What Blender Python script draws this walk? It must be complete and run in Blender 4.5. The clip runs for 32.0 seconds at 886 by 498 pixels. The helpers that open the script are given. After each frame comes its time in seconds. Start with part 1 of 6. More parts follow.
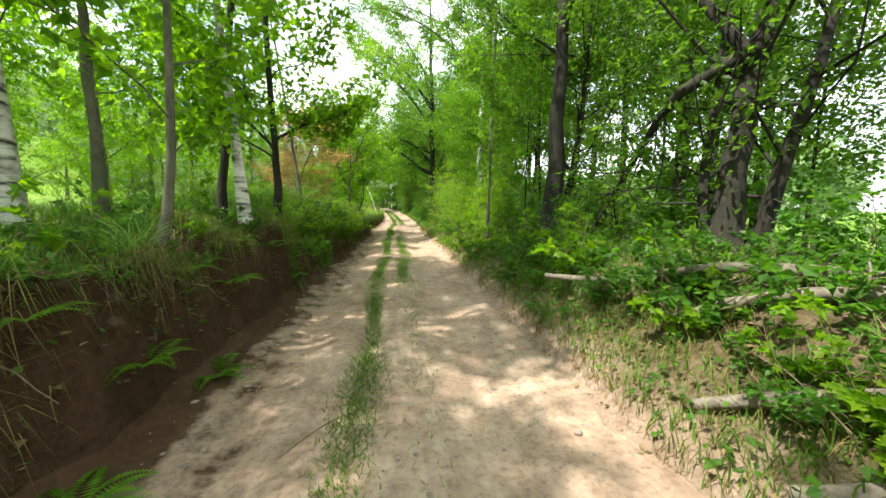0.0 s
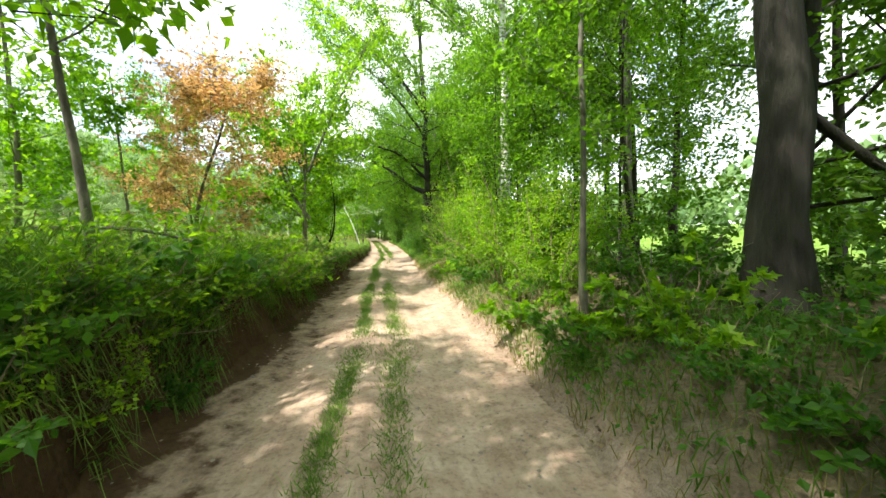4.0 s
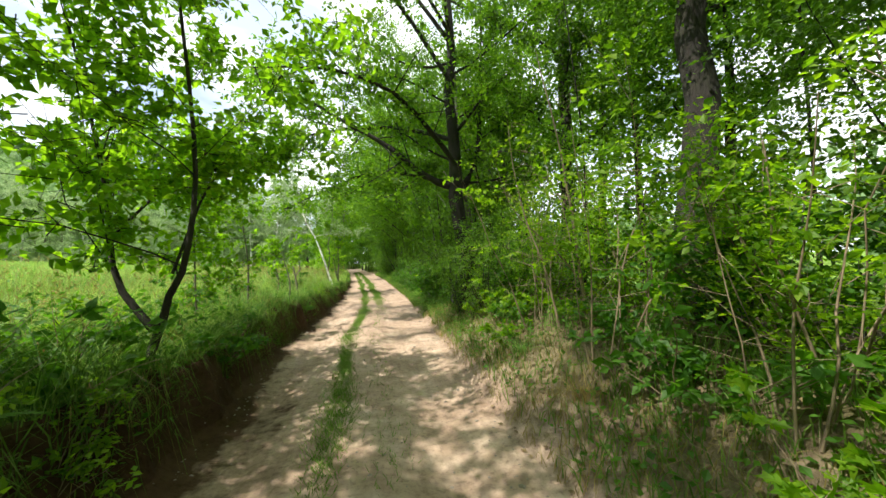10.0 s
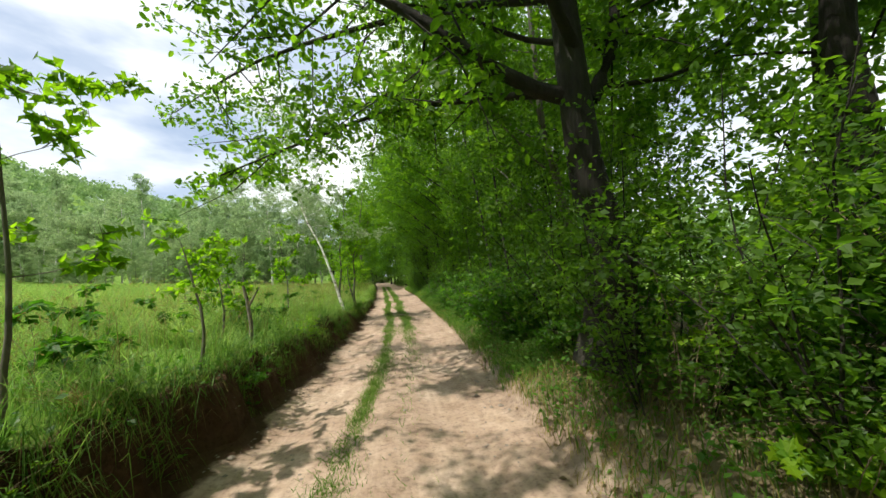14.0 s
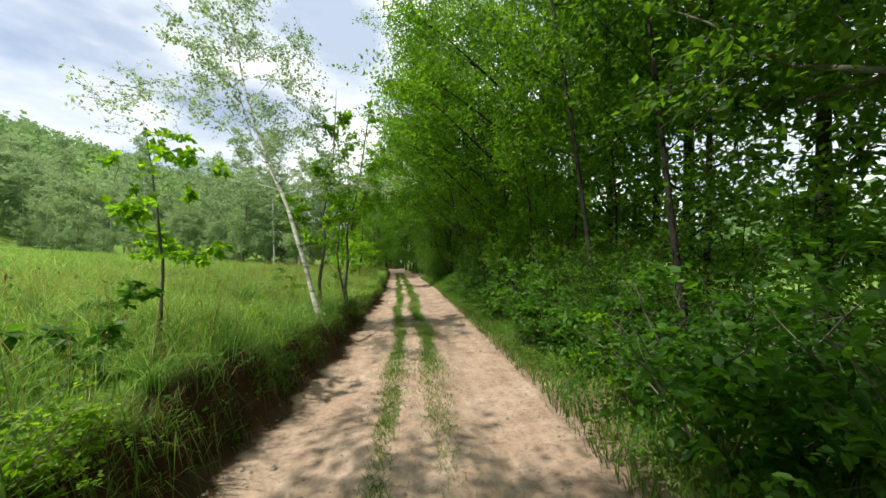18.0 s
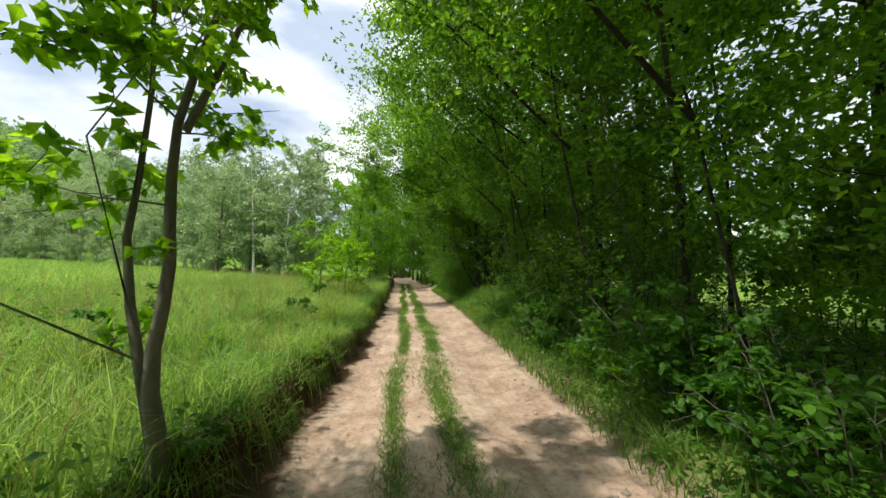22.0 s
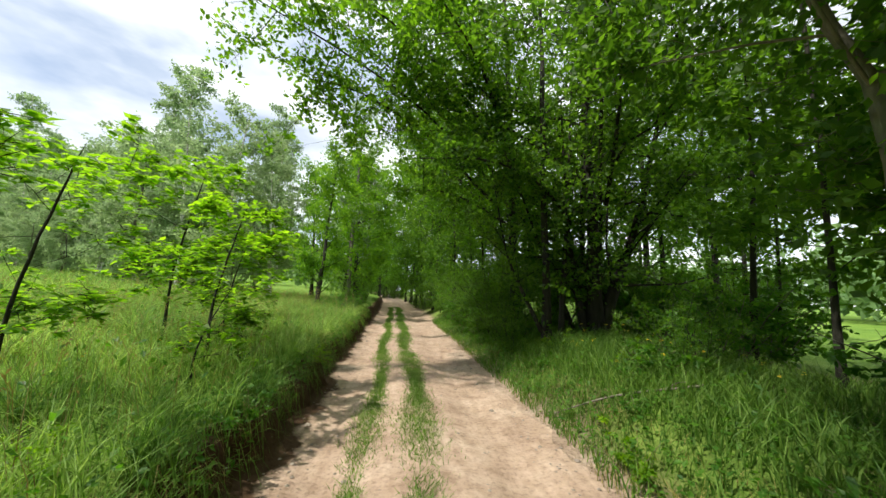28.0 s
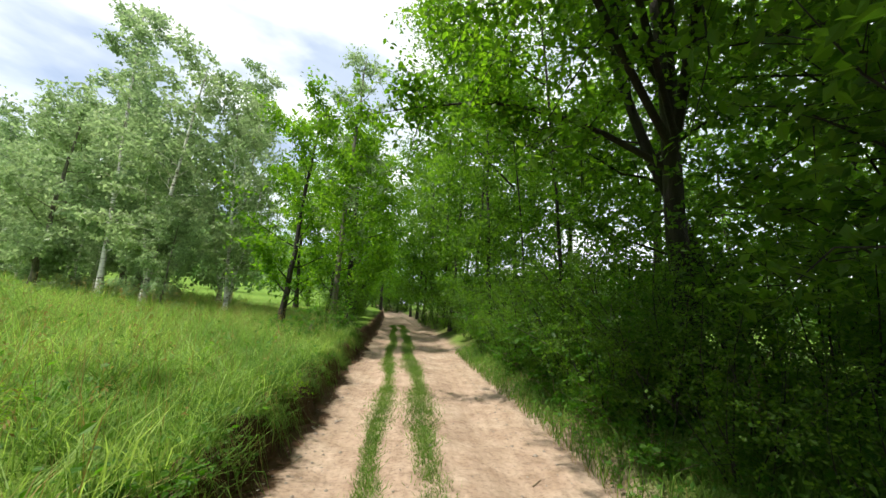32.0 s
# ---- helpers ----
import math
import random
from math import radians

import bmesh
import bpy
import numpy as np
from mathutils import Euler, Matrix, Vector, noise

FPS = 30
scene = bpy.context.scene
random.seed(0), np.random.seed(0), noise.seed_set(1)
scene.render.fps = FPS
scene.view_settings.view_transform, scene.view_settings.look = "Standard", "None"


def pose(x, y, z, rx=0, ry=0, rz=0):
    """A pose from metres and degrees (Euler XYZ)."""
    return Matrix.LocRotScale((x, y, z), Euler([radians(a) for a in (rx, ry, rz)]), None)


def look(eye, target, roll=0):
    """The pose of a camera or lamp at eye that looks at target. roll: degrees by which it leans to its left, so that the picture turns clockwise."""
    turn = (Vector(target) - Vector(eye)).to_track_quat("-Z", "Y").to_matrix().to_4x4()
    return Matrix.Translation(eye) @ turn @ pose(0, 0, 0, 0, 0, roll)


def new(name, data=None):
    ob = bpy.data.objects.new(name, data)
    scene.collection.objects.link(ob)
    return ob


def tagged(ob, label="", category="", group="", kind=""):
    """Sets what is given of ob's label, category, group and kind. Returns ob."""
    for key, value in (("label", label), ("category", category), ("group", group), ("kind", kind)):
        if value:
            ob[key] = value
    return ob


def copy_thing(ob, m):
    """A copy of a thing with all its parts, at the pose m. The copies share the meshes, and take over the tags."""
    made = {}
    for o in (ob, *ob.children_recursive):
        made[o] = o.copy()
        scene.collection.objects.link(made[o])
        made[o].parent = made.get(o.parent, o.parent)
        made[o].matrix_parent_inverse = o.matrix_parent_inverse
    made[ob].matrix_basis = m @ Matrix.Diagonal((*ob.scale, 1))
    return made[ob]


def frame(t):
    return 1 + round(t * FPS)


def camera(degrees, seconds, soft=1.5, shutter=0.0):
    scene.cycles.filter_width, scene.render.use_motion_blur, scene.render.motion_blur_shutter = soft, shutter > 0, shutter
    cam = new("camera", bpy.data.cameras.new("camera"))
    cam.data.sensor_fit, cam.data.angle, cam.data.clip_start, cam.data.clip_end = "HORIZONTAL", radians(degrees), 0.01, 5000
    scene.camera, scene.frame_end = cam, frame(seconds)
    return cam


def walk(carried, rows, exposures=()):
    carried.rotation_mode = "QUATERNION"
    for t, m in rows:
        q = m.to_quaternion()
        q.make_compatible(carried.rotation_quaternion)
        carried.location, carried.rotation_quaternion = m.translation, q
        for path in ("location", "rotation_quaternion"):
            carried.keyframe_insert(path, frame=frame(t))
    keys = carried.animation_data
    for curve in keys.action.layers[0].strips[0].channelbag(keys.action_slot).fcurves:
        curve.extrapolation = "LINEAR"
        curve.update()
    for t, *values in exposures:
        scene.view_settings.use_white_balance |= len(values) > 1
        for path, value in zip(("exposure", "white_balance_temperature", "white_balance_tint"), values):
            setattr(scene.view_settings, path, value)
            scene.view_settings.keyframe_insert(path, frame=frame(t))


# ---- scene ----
cam = camera(102.6, 32.0, 1.5)
PATH = [
    (0, (-0.053, 5.115, 1.515), (0.228, 7.078, 1.263), 0.9),
    (0.5, (0.019, 5.701, 1.502), (0.48, 7.634, 1.271), 1.3),
    (1, (0.066, 6.3, 1.503), (0.514, 8.238, 1.291), 1.7),
    (1.5, (0.07, 6.966, 1.495), (0.499, 8.909, 1.301), 1.5),
    (2, (0.086, 7.622, 1.505), (0.503, 9.57, 1.327), -2.6),
    (2.5, (0.086, 8.267, 1.492), (0.473, 10.223, 1.335), -2.9),
    (3, (0.103, 8.906, 1.502), (0.456, 10.87, 1.362), -2.2),
    (3.5, (0.123, 9.565, 1.52), (0.47, 11.531, 1.399), -1.7),
    (5.5, (0.084, 12.384, 1.474), (0.387, 14.36, 1.413), -1.0),
    (6, (0.15, 13.141, 1.448), (0.452, 15.118, 1.398), -0.7),
    (6.5, (0.118, 13.873, 1.469), (0.434, 15.848, 1.437), -0.8),
    (7, (0.093, 14.586, 1.482), (0.417, 16.56, 1.463), -0.6),
    (7.5, (0.059, 15.281, 1.506), (0.482, 17.236, 1.508), -0.3),
    (8, (0.062, 15.985, 1.536), (0.541, 17.926, 1.552), -0.2),
    (8.5, (0.097, 16.674, 1.575), (0.559, 18.62, 1.598), -0.4),
    (9, (0.127, 17.374, 1.532), (0.576, 19.322, 1.577), 0.1),
    (9.5, (0.14, 18.052, 1.537), (0.58, 20.002, 1.596), 0.5),
    (10, (0.169, 18.724, 1.519), (0.593, 20.678, 1.585), -1.5),
    (10.5, (0.218, 19.411, 1.506), (0.616, 21.37, 1.584), -1.3),
    (11, (0.274, 20.089, 1.492), (0.639, 22.053, 1.577), -1.3),
    (11.5, (0.252, 20.708, 1.481), (0.55, 22.683, 1.571), -1.0),
    (12, (0.258, 21.275, 1.482), (0.542, 23.252, 1.586), -0.6),
    (12.5, (0.295, 21.875, 1.49), (0.576, 23.851, 1.604), -0.4),
    (13, (0.296, 22.508, 1.501), (0.587, 24.483, 1.629), -0.0),
    (13.5, (0.306, 23.128, 1.552), (0.592, 25.103, 1.682), -0.3),
    (14, (0.364, 23.705, 1.506), (0.631, 25.682, 1.643), -3.1),
    (14.5, (0.387, 24.303, 1.489), (0.644, 26.281, 1.636), -4.6),
    (16.5, (0.305, 26.52, 1.476), (0.503, 28.509, 1.526), -0.0),
    (17, (0.306, 27.198, 1.477), (0.494, 29.189, 1.536), 0.3),
    (17.5, (0.319, 27.98, 1.481), (0.505, 29.97, 1.548), 0.4),
    (18, (0.315, 28.814, 1.485), (0.492, 30.804, 1.56), 0.2),
    (18.5, (0.316, 29.674, 1.491), (0.484, 31.665, 1.57), 0.4),
    (19, (0.305, 30.529, 1.481), (0.46, 32.521, 1.562), 0.6),
    (19.5, (0.32, 31.383, 1.481), (0.47, 33.375, 1.573), 1.0),
    (20, (0.301, 32.239, 1.475), (0.467, 34.23, 1.581), 1.0),
    (20.5, (0.269, 33.087, 1.48), (0.435, 35.077, 1.591), 0.9),
    (21, (0.218, 33.887, 1.484), (0.374, 35.877, 1.602), 1.0),
    (21.5, (0.19, 34.65, 1.479), (0.343, 36.641, 1.595), 0.1),
    (22, (0.165, 35.403, 1.479), (0.306, 37.394, 1.602), -0.0),
    (22.5, (0.136, 36.155, 1.468), (0.275, 38.145, 1.601), 0.1),
    (23, (0.086, 36.918, 1.484), (0.212, 38.909, 1.628), 0.5),
    (23.5, (0.047, 37.698, 1.509), (0.175, 39.688, 1.665), 1.0),
    (24, (0.034, 38.478, 1.529), (0.176, 40.465, 1.696), 1.5),
    (24.5, (0.054, 39.241, 1.56), (0.205, 41.227, 1.738), 1.7),
    (26.5, (0.081, 42.128, 1.477), (0.279, 44.107, 1.693), 1.3),
    (27, (0.079, 42.814, 1.475), (0.265, 44.793, 1.696), 1.4),
    (27.5, (0.074, 43.516, 1.497), (0.251, 45.496, 1.721), 1.8),
    (28, (0.06, 44.195, 1.492), (0.228, 46.173, 1.732), 2.3),
    (28.5, (0.059, 44.913, 1.532), (0.211, 46.893, 1.773), 2.2),
    (29, (0.06, 45.62, 1.526), (0.218, 47.598, 1.777), 1.7),
    (29.5, (0.024, 46.388, 1.534), (0.185, 48.364, 1.798), 2.1),
    (30, (-0.049, 47.148, 1.529), (0.106, 49.123, 1.801), 2.2),
    (30.5, (-0.128, 47.897, 1.466), (0.016, 49.872, 1.745), 3.6),
    (31, (-0.174, 48.62, 1.453), (-0.009, 50.591, 1.751), 3.3),
    (31.5, (-0.216, 49.348, 1.494), (-0.055, 51.317, 1.802), 3.5),
    (32, (-0.287, 50.079, 1.509), (-0.145, 52.049, 1.825), 3.4),
]
walk(cam, [(t, look(eye, target, roll)) for t, eye, target, roll in PATH], exposures=[(0, 1.4), (3, 1.6), (6, 1.3), (8, 1.15), (9, 1.0), (10, 1.0), (12, 0.95), (14, 0.52), (17, 0.4), (20, 0.45), (22, 0.5), (24, 0.38), (28, 0.55), (30, 0.7), (32, 0.6)])

# ---- light, sky and exposure ----
SUN_DIR = Vector((-0.48, -0.17, 0.86)).normalized()      # towards the sun: to the left and a little behind the start
world = bpy.data.worlds.new("sky")
scene.world = world
world.use_nodes = True
wn, wl = world.node_tree.nodes, world.node_tree.links
sky = wn.new("ShaderNodeTexSky")
sky.sky_type, sky.sun_disc = "NISHITA", False
sky.sun_elevation = math.asin(SUN_DIR.z)
sky.sun_rotation = math.atan2(SUN_DIR.x, SUN_DIR.y)
w_geo = wn.new("ShaderNodeTexCoord")
w_map = wn.new("ShaderNodeMapping")
w_map.inputs["Scale"].default_value = (1.0, 1.0, 2.6)
w_noise = wn.new("ShaderNodeTexNoise")
w_noise.inputs["Scale"].default_value, w_noise.inputs["Detail"].default_value = 2.1, 7
w_noise.inputs["Roughness"].default_value = 0.52
w_cover = wn.new("ShaderNodeValToRGB")
w_cover.color_ramp.elements[0].position, w_cover.color_ramp.elements[1].position = 0.20, 0.52
w_noise2 = wn.new("ShaderNodeTexNoise")
w_noise2.inputs["Scale"].default_value, w_noise2.inputs["Detail"].default_value = 3.3, 5
w_tone = wn.new("ShaderNodeValToRGB")
w_tone.color_ramp.elements[0].position, w_tone.color_ramp.elements[1].position = 0.36, 0.60
w_tone.color_ramp.elements[0].color = (4.0, 4.7, 5.8, 1)
w_tone.color_ramp.elements[1].color = (8.6, 8.8, 8.8, 1)
w_mix = wn.new("ShaderNodeMix")
w_mix.data_type = "RGBA"
wl.new(w_geo.outputs["Generated"], w_map.inputs["Vector"])
wl.new(w_map.outputs["Vector"], w_noise.inputs["Vector"])
wl.new(w_map.outputs["Vector"], w_noise2.inputs["Vector"])
wl.new(w_noise.outputs["Fac"], w_cover.inputs["Fac"])
w_sep = wn.new("ShaderNodeVectorMath")
w_sep.operation = "DOT_PRODUCT"
w_sep.inputs[1].default_value = (0.16, 0.02, 0.12)
w_add = wn.new("ShaderNodeMath")
wl.new(w_geo.outputs["Generated"], w_sep.inputs[0])
wl.new(w_sep.outputs["Value"], w_add.inputs[0])
wl.new(w_noise2.outputs["Fac"], w_add.inputs[1])
wl.new(w_add.outputs["Value"], w_tone.inputs["Fac"])
wl.new(w_cover.outputs["Color"], w_mix.inputs["Factor"])
wl.new(sky.outputs["Color"], w_mix.inputs["A"])
wl.new(w_tone.outputs["Color"], w_mix.inputs["B"])
wl.new(w_mix.outputs["Result"], wn["Background"].inputs["Color"])
wn["Background"].inputs["Strength"].default_value = 0.115
sun_data = bpy.data.lights.new("sun", "SUN")
sun_data.energy, sun_data.angle, sun_data.color = 4.0, radians(0.9), (1.0, 0.94, 0.83)
sun = new("sun", sun_data)
sun.matrix_world = look(SUN_DIR * 60, (0, 0, 0))

# ---- materials ----


def material(name):
    m = bpy.data.materials.new(name)
    m.use_nodes = True
    nt = m.node_tree
    return m, nt.nodes, nt.links, nt.nodes["Principled BSDF"]


def ramp(n, stops):
    r = n.new("ShaderNodeValToRGB")
    e = r.color_ramp.elements
    while len(e) < len(stops):
        e.new(0.5)
    for el, (p, c) in zip(e, stops):
        el.position, el.color = p, (*c, 1)
    return r


def noise_node(n, l, scale, detail=4, rough=0.55, vec=None):
    t = n.new("ShaderNodeTexNoise")
    t.inputs["Scale"].default_value, t.inputs["Detail"].default_value = scale, detail
    t.inputs["Roughness"].default_value = rough
    if vec is not None:
        l.new(vec, t.inputs["Vector"])
    return t


def mixed(n, l, fac, a, b, blend="MIX"):
    m = n.new("ShaderNodeMix")
    m.data_type, m.blend_type = "RGBA", blend
    for key, v in (("Factor", fac), ("A", a), ("B", b)):
        if isinstance(v, (int, float)):
            m.inputs[key].default_value = v
        elif isinstance(v, tuple):
            m.inputs[key].default_value = (*v, 1)
        else:
            l.new(v, m.inputs[key])
    return m.outputs["Result"]


def bump(n, l, height, strength, dist, into):
    b = n.new("ShaderNodeBump")
    b.inputs["Strength"].default_value, b.inputs["Distance"].default_value = strength, dist
    l.new(height, b.inputs["Height"])
    l.new(b.outputs["Normal"], into.inputs["Normal"])


def leaf_material(name, dark, light, glow, through_share=0.42, rough=0.5, low=(0.72, 0.78, 0.7), high=(1.18, 1.12, 1.1)):
    """Thin leaf: a glossy upper skin over a body that lets light through; every leaf has its own tone."""
    m, n, l, p = material(name)
    g = n.new("ShaderNodeNewGeometry")
    o = n.new("ShaderNodeObjectInfo")
    r = ramp(n, [(0.0, dark), (0.55, tuple((a + b) / 2 for a, b in zip(dark, light))), (1.0, light)])
    l.new(g.outputs["Random Per Island"], r.inputs["Fac"])
    big = noise_node(n, l, 0.55, 2, vec=g.outputs["Position"])
    tone = ramp(n, [(0.3, low), (0.7, high)])
    l.new(big.outputs["Fac"], tone.inputs["Fac"])
    col = mixed(n, l, 1.0, r.outputs["Color"], tone.outputs["Color"], "MULTIPLY")
    each = ramp(n, [(0.0, (0.82, 0.9, 0.85)), (1.0, (1.15, 1.08, 0.95))])
    l.new(o.outputs["Random"], each.inputs["Fac"])
    col = mixed(n, l, 1.0, col, each.outputs["Color"], "MULTIPLY")
    l.new(col, p.inputs["Base Color"])
    p.inputs["Roughness"].default_value = rough
    p.inputs["Specular IOR Level"].default_value = 0.30
    t = n.new("ShaderNodeBsdfTranslucent")
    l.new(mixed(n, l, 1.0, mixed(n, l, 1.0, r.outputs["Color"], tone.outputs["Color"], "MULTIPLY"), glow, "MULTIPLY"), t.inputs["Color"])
    s = n.new("ShaderNodeMixShader")
    s.inputs["Fac"].default_value = through_share
    l.new(p.outputs["BSDF"], s.inputs[1])
    l.new(t.outputs["BSDF"], s.inputs[2])
    l.new(s.outputs["Shader"], n["Material Output"].inputs["Surface"])
    return m


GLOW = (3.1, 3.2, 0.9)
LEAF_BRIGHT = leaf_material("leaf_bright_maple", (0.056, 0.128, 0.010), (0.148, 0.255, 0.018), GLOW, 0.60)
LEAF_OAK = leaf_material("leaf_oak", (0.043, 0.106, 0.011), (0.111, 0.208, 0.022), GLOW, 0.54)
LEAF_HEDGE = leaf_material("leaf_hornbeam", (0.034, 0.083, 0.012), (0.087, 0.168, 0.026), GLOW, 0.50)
# silvery birch leaf, paled further: aerial haze is put into the colour
LEAF_BIRCH_HAZE = leaf_material("leaf_birch_haze", (0.190, 0.265, 0.148), (0.335, 0.425, 0.245), (1.6, 1.7, 1.4), 0.46)
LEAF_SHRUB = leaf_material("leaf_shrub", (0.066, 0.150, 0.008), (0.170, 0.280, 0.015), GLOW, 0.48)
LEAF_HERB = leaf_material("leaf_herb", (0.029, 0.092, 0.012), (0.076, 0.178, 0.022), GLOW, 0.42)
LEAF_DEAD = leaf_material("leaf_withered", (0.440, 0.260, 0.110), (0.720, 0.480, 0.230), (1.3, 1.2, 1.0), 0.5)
# far leaves lightened too, with the distance haze in their colour
LEAF_FAR_HAZE = leaf_material("leaf_far_haze", (0.165, 0.255, 0.120), (0.265, 0.365, 0.180), (1.7, 1.8, 1.3), 0.34, 0.8)
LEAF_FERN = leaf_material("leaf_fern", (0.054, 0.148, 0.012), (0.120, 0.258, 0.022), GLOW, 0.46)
GRASS_MEADOW = leaf_material("grass_meadow", (0.098, 0.190, 0.038), (0.345, 0.485, 0.150), (1.85, 1.85, 1.1), 0.42, 0.6, (0.55, 0.72, 0.6), (1.30, 1.18, 1.12))
GRASS_SHORT = leaf_material("grass_short", (0.056, 0.134, 0.018), (0.160, 0.272, 0.054), (1.8, 1.8, 1.0), 0.34, 0.6)
GRASS_DRY = leaf_material("grass_dry", (0.170, 0.145, 0.045), (0.400, 0.330, 0.130), (1.4, 1.3, 1.0), 0.3, 0.6)
LEAF_LITTER = leaf_material("leaf_litter", (0.110, 0.075, 0.042), (0.330, 0.235, 0.140), (1.2, 1.1, 1.0), 0.2)
ROOT = leaf_material("root_hair", (0.050, 0.036, 0.024), (0.150, 0.115, 0.075), (1.2, 1.2, 1.0), 0.2)
PETAL = leaf_material("petal_yellow", (0.62, 0.47, 0.02), (0.80, 0.62, 0.03), (1.2, 1.2, 1.0), 0.3)


def bark_material(name, deep, high, scale=9.0, stretch=0.25, moss=0.0, relief=0.02):
    m, n, l, p = material(name)
    c = n.new("ShaderNodeNewGeometry")
    mp = n.new("ShaderNodeMapping")
    mp.inputs["Scale"].default_value = (1, 1, stretch)
    l.new(c.outputs["Position"], mp.inputs["Vector"])
    a = noise_node(n, l, scale, 8, 0.68, mp.outputs["Vector"])
    b = noise_node(n, l, 1.7, 3, 0.5, c.outputs["Position"])
    r = ramp(n, [(0.32, deep), (0.50, tuple((x + y) / 2 for x, y in zip(deep, high))), (0.70, high)])
    l.new(a.outputs["Fac"], r.inputs["Fac"])
    lichen = ramp(n, [(0.45, (0, 0, 0)), (0.62, (1, 1, 1))])
    l.new(b.outputs["Fac"], lichen.inputs["Fac"])
    f = n.new("ShaderNodeMath")
    f.operation = "MULTIPLY"
    f.inputs[1].default_value = moss
    l.new(lichen.outputs["Color"], f.inputs[0])
    l.new(mixed(n, l, f.outputs[0], r.outputs["Color"], (0.085, 0.105, 0.045)), p.inputs["Base Color"])
    p.inputs["Roughness"].default_value = 0.88
    bump(n, l, a.outputs["Fac"], 0.9, relief, p)
    return m


# dark bark, lowered further to carry the hedge trunks' shade in its tones
BARK_DARK_SHADE = bark_material("bark_dark_shade", (0.011, 0.009, 0.007), (0.036, 0.029, 0.023), 14, 0.22, 0.10, 0.05)
BARK_GREY = bark_material("bark_grey", (0.055, 0.048, 0.038), (0.215, 0.195, 0.155), 13, 0.3, 0.5, 0.015)
BARK_TWIG = bark_material("bark_twig", (0.120, 0.085, 0.050), (0.330, 0.255, 0.165), 20, 0.4, 0.1, 0.005)
WOOD_DEAD = bark_material("dead_wood", (0.070, 0.055, 0.040), (0.290, 0.250, 0.200), 16, 0.9, 0.18, 0.012)


def birch_bark():
    m, n, l, p = material("bark_birch")
    c = n.new("ShaderNodeNewGeometry")
    mp = n.new("ShaderNodeMapping")
    mp.inputs["Scale"].default_value = (2.0, 2.0, 9.0)
    l.new(c.outputs["Position"], mp.inputs["Vector"])
    a = noise_node(n, l, 1.6, 6, 0.6, mp.outputs["Vector"])
    b = noise_node(n, l, 3.0, 4, 0.6, c.outputs["Position"])
    r = ramp(n, [(0.36, (0.030, 0.026, 0.022)), (0.43, (0.42, 0.40, 0.36)), (0.52, (0.72, 0.70, 0.66)), (0.8, (0.80, 0.78, 0.74))])
    l.new(a.outputs["Fac"], r.inputs["Fac"])
    s = ramp(n, [(0.36, (0.50, 0.46, 0.40)), (0.50, (1, 1, 1))])
    l.new(b.outputs["Fac"], s.inputs["Fac"])
    l.new(mixed(n, l, 1.0, r.outputs["Color"], s.outputs["Color"], "MULTIPLY"), p.inputs["Base Color"])
    p.inputs["Roughness"].default_value = 0.7
    bump(n, l, a.outputs["Fac"], 0.5, 0.01, p)
    return m


BARK_BIRCH = birch_bark()


def soil_colour(n, l, pos):
    """Sandy loam: pale, reddish and damp patches with grit in it."""
    a = noise_node(n, l, 1.1, 5, 0.6, pos)
    b = noise_node(n, l, 22.0, 6, 0.7, pos)
    c = noise_node(n, l, 5.0, 4, 0.6, pos)
    r = ramp(n, [(0.28, (0.300, 0.216, 0.160)), (0.48, (0.395, 0.296, 0.224)), (0.68, (0.460, 0.362, 0.282))])
    l.new(a.outputs["Fac"], r.inputs["Fac"])
    g = ramp(n, [(0.30, (0.62, 0.60, 0.58)), (0.5, (1, 1, 1)), (0.75, (1.16, 1.14, 1.1))])
    l.new(b.outputs["Fac"], g.inputs["Fac"])
    d = ramp(n, [(0.35, (0.80, 0.77, 0.74)), (0.6, (1.05, 1.05, 1.05))])
    l.new(c.outputs["Fac"], d.inputs["Fac"])
    col = mixed(n, l, 1.0, r.outputs["Color"], g.outputs["Color"], "MULTIPLY")
    return mixed(n, l, 1.0, col, d.outputs["Color"], "MULTIPLY"), a, b, c


